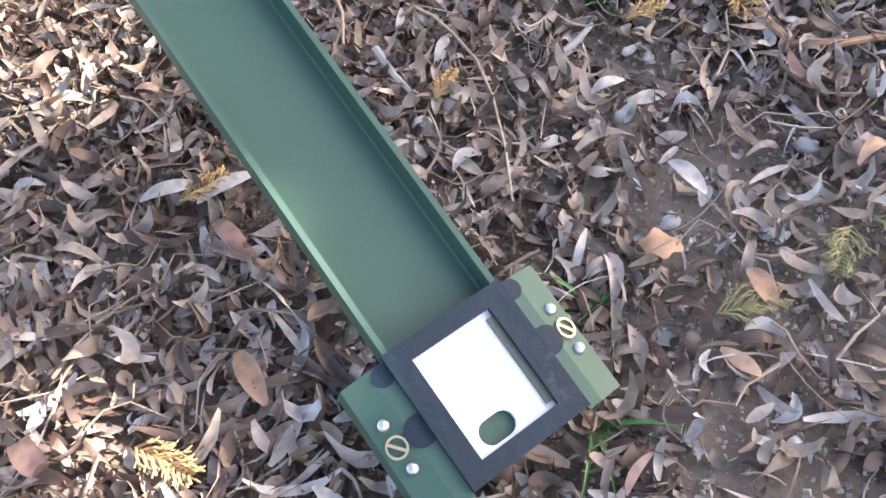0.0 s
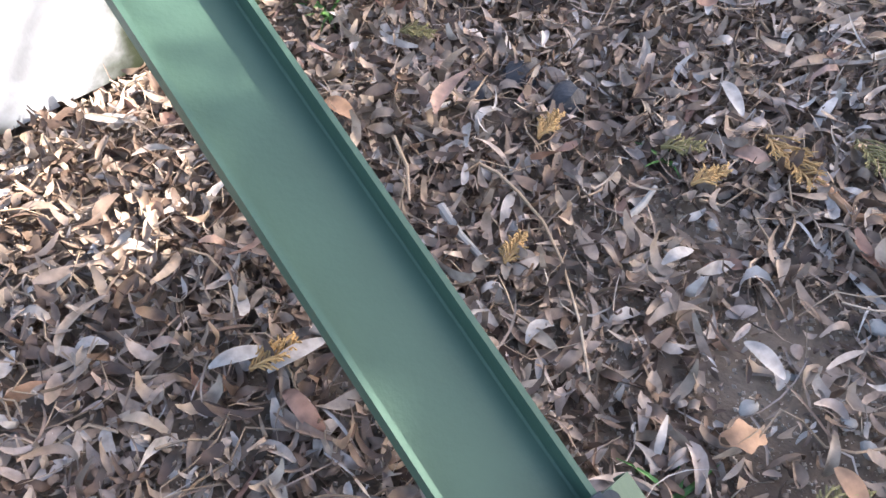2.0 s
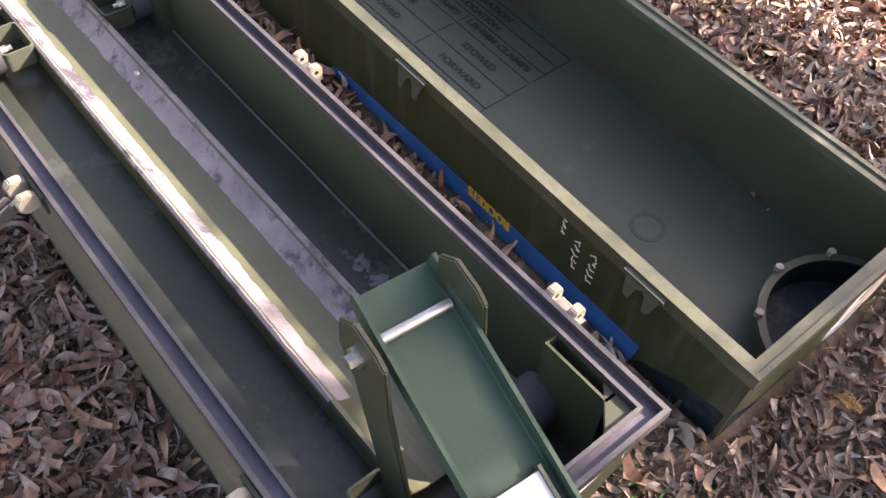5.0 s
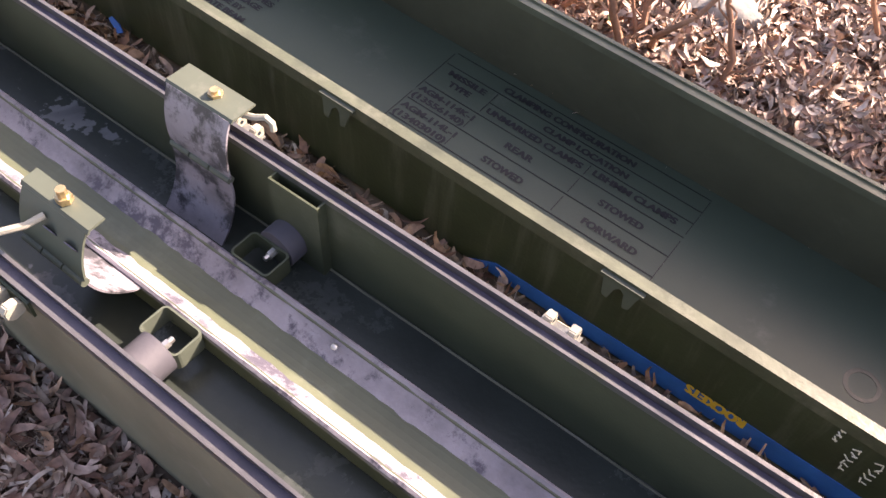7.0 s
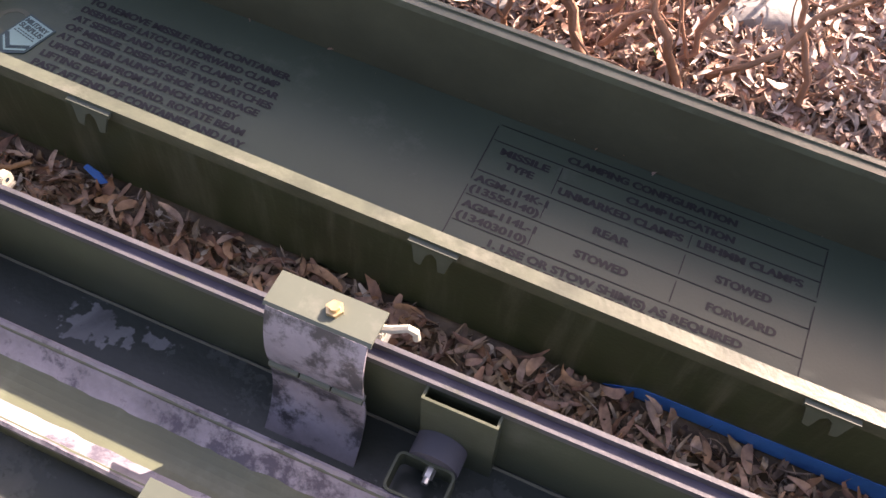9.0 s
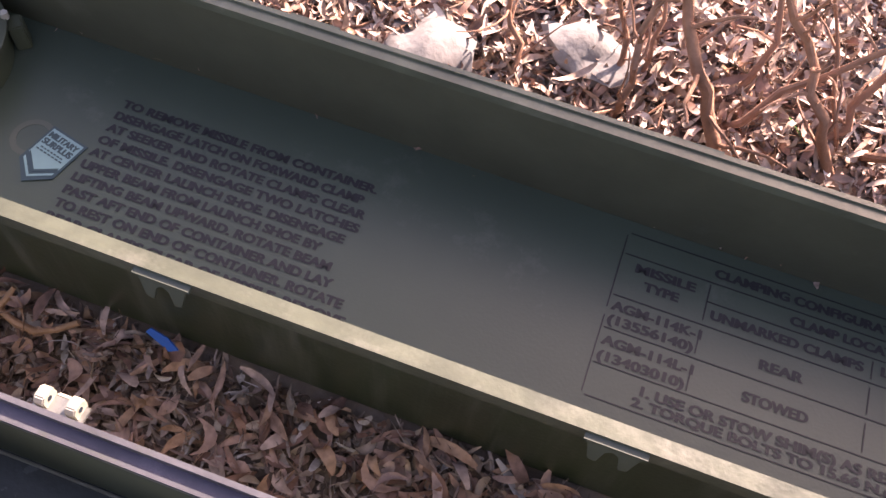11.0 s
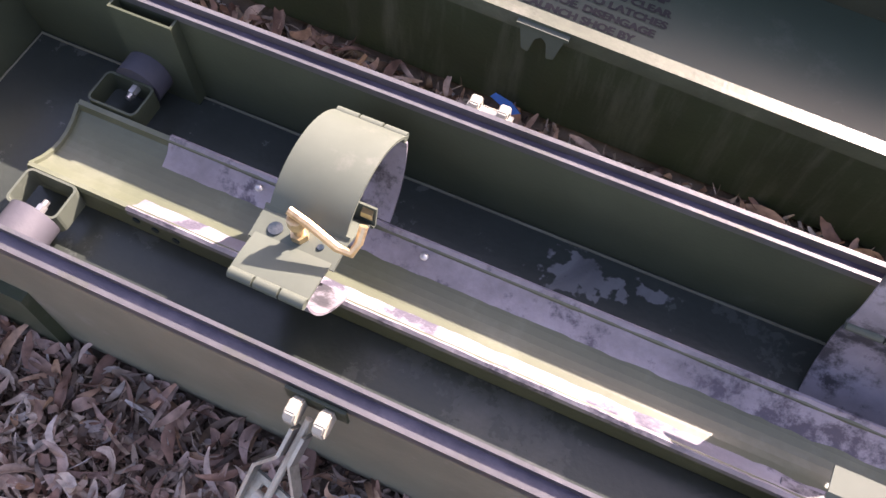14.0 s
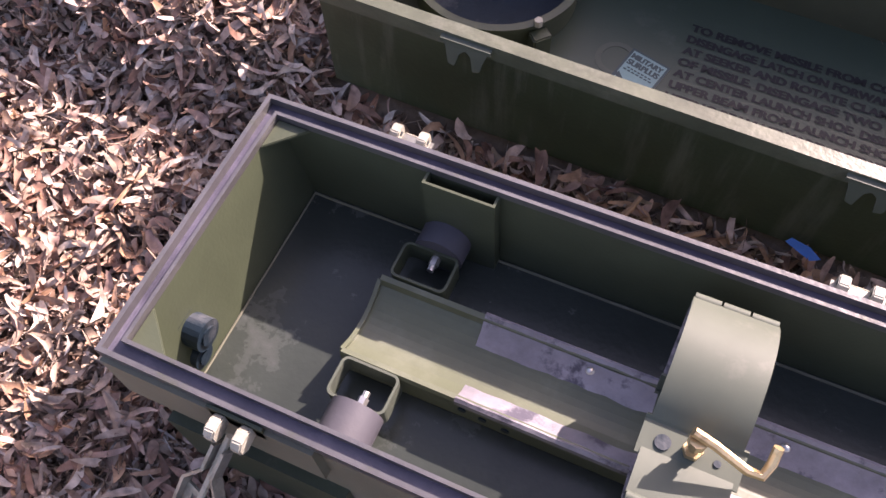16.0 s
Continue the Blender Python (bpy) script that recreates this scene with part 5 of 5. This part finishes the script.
def sprig(x, y, length, yaw, mat, label):
    """A flat dried cypress spray: a stem with ever finer side shoots."""
    rng = random.Random(int(x * 1000) * 7 + int(y * 1000))
    bm = B()
    k = 11
    for i in range(k):
        u = i / k
        for s in (-1, 1):
            a = s * radians(rng.uniform(22, 42))
            L = length * 0.55 * (1 - 0.6 * u) * rng.uniform(0.7, 1.1)
            p = Vector((length * u, 0, 0.002))
            q = p + Vector((L * math.cos(a), L * math.sin(a), rng.uniform(0, 0.006)))
            rod(bm, [p, p.lerp(q, 0.5) + Vector((0, 0, 0.003)), q], 0.0011, 5, 0.6)
            for t in (0.35, 0.6, 0.8):
                c = p.lerp(q, t) + Vector((0, 0, 0.002))
                b = a + rng.choice((-1, 1)) * 0.55
                rod(bm, [c, c + Vector((math.cos(b), math.sin(b), 0.1)) * L * 0.3], 0.0009, 4, 0.6)
    rod(bm, [(0, 0, 0), (length * 0.5, 0, 0.004), (length * 1.1, 0, 0.001)], 0.0013, 5, 0.5)
    ob = part("cypress_sprig", bm, mat)
    ob.matrix_world = pose(*on_ground(x, y, 0.020), 0, 0, yaw)
    tagged(ob, label, "sprig", group="cypress sprigs")


BROWN, DULL = "dried orange-brown cypress sprig on leaf litter", "dull green-brown cypress sprig on the soil"
for x, y, L, yaw in ((0.405, 0.190, 0.060, -20), (0.108, 0.405, 0.045, 80), (-0.215, -0.330, 0.045, 60), (0.312, -0.245, 0.035, 80), (0.448, -0.357, 0.040, 20), (0.235, 0.362, 0.030, 40), (0.40, 0.10, 0.03, 70),
                     (0.285, 0.05, 0.03, 100), (0.05, 0.30, 0.03, 10), (0.36, -0.06, 0.028, 110)):
    sprig(x, y, L, yaw, sprig_mat, BROWN)
for x, y, L, yaw in ((0.630, 0.040, 0.040, -70), (0.612, -0.066, 0.038, 60), (0.637, 0.054, 0.030, 10), (0.357, 0.117, 0.032, 40), (0.457, 0.238, 0.045, -30), (0.10, 0.06, 0.03, 30)):
    sprig(x, y, L, yaw, dull_mat, DULL)


def tuft(x, y, blades, length, seed):
    rng = random.Random(seed)
    bm = B()
    for _ in range(blades):
        a = rng.uniform(0, 6.28)
        L = length * rng.uniform(0.5, 1.2)
        w = 0.0022
        d = Vector((math.cos(a), math.sin(a), 0))
        n = Vector((-d.y, d.x, 0)) * w
        up = rng.uniform(0.25, 1.0)
        prev = None
        for i in range(5):
            u = i / 4
            c = d * L * u + Vector((0, 0, L * up * (u - 0.65 * u * u)))
            q = (bm.verts.new(c - n * (1 - 0.9 * u)), bm.verts.new(c + Vector((0, 0, -0.0006))), bm.verts.new(c + n * (1 - 0.9 * u)))
            if prev:
                bm.faces.new((prev[0], prev[1], q[1], q[0]))
                bm.faces.new((prev[1], prev[2], q[2], q[1]))
            prev = q
    ob = part("grass_tuft", bm, grass_mat, smooth=True)
    ob.matrix_world = pose(*on_ground(x, y, 0.006))
    tagged(ob, "sparse tuft of fresh green grass blades", "grass", group="grass tufts")


for i, (x, y, b, L) in enumerate(((0.552, -0.103, 12, 0.035), (0.607, -0.162, 9, 0.055), (0.012, 0.042, 16, 0.040), (-0.258, -0.357, 8, 0.025), (-0.02, 0.06, 10, 0.03), (0.36, 0.12, 6, 0.03), (-0.86, 0.70, 7, 0.06), (-1.02, 0.74, 6, 0.06), (-0.553, -0.368, 12, 0.03))):
    tuft(x, y, b, L, 31 + i)


def loose_stick(name, pts, r, mat, label, up=0.016, side=None):
    bm = B()
    rod(bm, [on_ground(x, y, up) for x, y in pts], r, 8, 0.6)
    if side:
        rod(bm, [on_ground(x, y, up + 0.004) for x, y in side], r * 0.8, 7, 0.6)
    tagged(part(name, bm, mat, smooth=True), label, "stick", group="loose sticks")


loose_stick("twig", ((0.268, -0.008), (0.292, -0.002), (0.317, -0.004), (0.352, -0.012), (0.386, -0.029), (0.430, -0.058), (0.466, -0.087)), 0.0016, twig_mat, "thin bent dry twig on leaves", 0.022)
loose_stick("twig", ((0.207, -0.036), (0.24, -0.05), (0.269, -0.072)), 0.0018, twig_mat, "thin bent dry twig on leaves", 0.022)
loose_stick("stick", ((0.284, -0.054), (0.315, -0.062), (0.347, -0.066)), 0.0042, stone_mat, "short pale weathered stick")
loose_stick("stick", ((0.388, 0.036), (0.386, 0.06), (0.380, 0.083)), 0.0036, stone_mat, "short pale weathered stick")
loose_stick("root", ((0.440, 0.185), (0.470, 0.178), (0.502, 0.166), (0.525, 0.19), (0.544, 0.223), (0.56, 0.27)), 0.0042, branch_mat, "curved brown root lying on leaves")
loose_stick("branch", ((-1.63, 0.085), (-1.606, 0.097), (-1.590, 0.121), (-1.567, 0.115), (-1.544, 0.114), (-1.522, 0.122), (-1.500, 0.135)), 0.0055, branch_mat, "peeled reddish forked branch", 0.03, ((-1.590, 0.121), (-1.583, 0.131), (-1.578, 0.143)))
bm = B()
prism(bm, [(-0.020, -0.004), (0.012, -0.006), (0.020, 0.002), (0.004, 0.006), (-0.017, 0.003)], 0.002)
ob = part("blue_scrap", bm, blue_mat, None, bevel=0.0006)
ob.matrix_world = pose(*on_ground(-1.400, 0.142, 0.048), 50, 10, -15)
tagged(ob, "torn scrap of blue tape standing in leaves", "tape scrap")


def shrub(x, y, stems, height, seed):
    rng = random.Random(seed)
    e = empty("bare_shrub", pose(*on_ground(x, y)), label="bare shrub with reddish woody stems", category="shrub", group="bare shrubs")
    for _ in range(stems):
        bm = B()
        a, lean = rng.uniform(0, 6.28), rng.uniform(0.3, 0.9)
        p = Vector((rng.uniform(-0.03, 0.03), rng.uniform(-0.03, 0.03), -0.01))
        pts = [p.copy()]
        for i in range(7):
            a += rng.uniform(-1.3, 1.3)
            p = p + Vector((math.cos(a) * lean, math.sin(a) * lean, 1.0)).normalized() * height / 7
            pts.append(p.copy())
        rod(bm, pts, rng.uniform(0.003, 0.0065), 8, 0.4)
        for i in (2, 3, 4, 5):
            b = rng.uniform(0, 6.28)
            q = pts[i] + Vector((math.cos(b), math.sin(b), 0.6)) * height * 0.16
            rod(bm, [pts[i], pts[i].lerp(q, 0.5) + Vector((0, 0, 0.005)), q], 0.0018, 5, 0.5)
        part("stem", bm, stem_mat, e, smooth=True)


for i, (x, y, n, h) in enumerate(((-0.905, 0.655, 2, 0.40), (-1.05, 0.66, 2, 0.20), (-0.755, 0.665, 2, 0.36), (-0.70, 0.92, 3, 0.40), (-1.42, 0.82, 3, 0.35), (-0.45, 0.95, 4, 0.4))):
    shrub(x, y, n, h, 51 + i)


def woody_stem(foot, tip, r, seed):
    """One leaning, knotted stem with side shoots."""
    rng = random.Random(seed)
    a, b = Vector(on_ground(*foot, -0.01)), Vector(tip)
    e = empty("woody_stem", pose(*a), label="leaning reddish-brown woody stem with side shoots", category="stem", group="woody stems")
    pts = [a.lerp(b, i / 9) - a + Vector((rng.uniform(-1, 1), rng.uniform(-1, 1), 0)) * 0.009 * (0 < i) for i in range(10)]
    bm = B()
    rod(bm, pts, r, 9, 0.6)
    part("stem", bm, stem_mat, e, smooth=True)
    for i in (2, 3, 5, 6, 7, 8):
        q = pts[i]
        d = Vector((rng.uniform(-1, 1), rng.uniform(-1, 1), rng.uniform(0.0, 0.9))).normalized()
        side = [q]
        for _ in range(5):
            d = (d + Vector((rng.uniform(-0.5, 0.5), rng.uniform(-0.5, 0.5), rng.uniform(-0.3, 0.3)))).normalized()
            side.append(side[-1] + d * rng.uniform(0.012, 0.026))
        bm = B()
        rod(bm, side, r * 0.36, 6, 0.4)
        part("side_shoot", bm, stem_mat, e, smooth=True)


for i, (foot, tip, r) in enumerate((((-0.905, 0.590), (-1.014, 0.645, 0.265), 0.0095), ((-1.052, 0.592), (-1.030, 0.625, 0.25), 0.0060), ((-0.758, 0.618), (-0.905, 0.650, 0.265), 0.0075), ((-0.80, 0.66), (-0.74, 0.72, 0.26), 0.0060),
                                    ((-0.60, 0.64), (-0.69, 0.70, 0.24), 0.0060), ((-1.16, 0.60), (-1.21, 0.66, 0.20), 0.0045))):
    woody_stem(foot, tip, r, 81 + i)


# gaps in the crown that let flecks of sun through
GAPS = [(0.14, -0.25, 0.06, 0.05), (0.43, -0.37, 0.11, 0.055), (0.50, -0.08, 0.05, 0.022), (-0.02, -0.31, 0.10, 0.05)]


def tree():
    """The unseen tree between the sun and the container, its limbs set to dapple the place."""
    e = empty("tree", label="leafy tree shading the container", category="tree")
    foot = Vector((2.8, 3.3, 0))
    limbs = [(-0.42, -0.66, 2.0), (0.56, -0.20, 2.0), (0.50, -0.28, 1.9), (0.32, 0.22, 2.1), (0.46, 0.46, 1.7), (0.24, 0.48, 2.3), (0.16, 0.30, 1.8), (0.34, -0.16, 2.4), (0.30, -0.75, 1.7), (0.55, -0.10, 1.75), (0.85, 0.15, 2.0), (0.42, -0.50, 1.9), (0.95, -0.40, 1.6), (0.50, 0.30, 2.2), (1.25, 0.0, 2.3), (0.70, -0.85, 2.1), (0.62, 0.62, 1.8), (1.3, 0.5, 1.9), (0.75, -0.15, 2.5),
             (1.5, -0.6, 2.2), (0.58, -0.25, 2.3)] + [(-1.75 + 0.17 * i, 0.15, 2.2 + 0.1 * (i % 3)) for i in range(9)] + [(0.545, -0.20, 2.0), (0.59, -0.15, 2.1)]
    bm = B()
    rod(bm, [foot + Vector(p) for p in ((0, 0, -0.05), (0.03, 0.0, 0.5), (-0.04, 0.05, 1.1), (-0.1, 0.0, 1.8), (-0.15, -0.1, 2.6))], 0.11, 12, 0.5)
    rng = np.random.default_rng(12)
    V, F = [], []
    for gx, gy, z in limbs:
        c0 = Vector((gx + SUN.x / SUN.z * z, gy + SUN.y / SUN.z * z, z))
        p = foot + Vector((-0.06, 0, z * 0.62))
        rod(bm, [p, p.lerp(c0, 0.5) + Vector((0, 0, 0.06)), c0], 0.035, 7, 0.25)
        # nine flat boughs, added out of view to keep sun off the lid floor
        flat = gy == 0.15
        for k in range(1150 if flat else 1350):
            d = Vector((rng.normal(0, 0.13), rng.normal(0, 0.04), rng.normal(0, 0.03))) if flat else Vector((rng.normal(0, 0.13), rng.normal(0, 0.13), rng.normal(0, 0.10)))
            c = c0 + d
            if any(math.hypot((c.x - SUN.x / SUN.z * c.z - hx) / ha, (c.y - SUN.y / SUN.z * c.z - hy) / hb) < 1 + 0.35 * noise.noise(c * 14) for hx, hy, ha, hb in GAPS):
                continue
            q = Euler((rng.uniform(0, 6.28), rng.uniform(0, 6.28), rng.uniform(0, 6.28))).to_matrix()
            L, Wd = rng.uniform(0.04, 0.08), rng.uniform(0.014, 0.024)
            i = len(V)
            for o in ((-L / 2, 0, 0), (0, -Wd / 2, 0.004), (L / 2, 0, 0), (0, Wd / 2, 0.004)):
                V.append(tuple(c + q @ Vector(o)))
            F.append((i, i + 1, i + 2, i + 3))
    part("trunk", bm, bark_mat, e, smooth=True)
    me = bpy.data.meshes.new("crown")
    me.from_pydata(V, [], F)
    me.materials.append(crown_mat)
    new("crown", me).parent = e


tree()
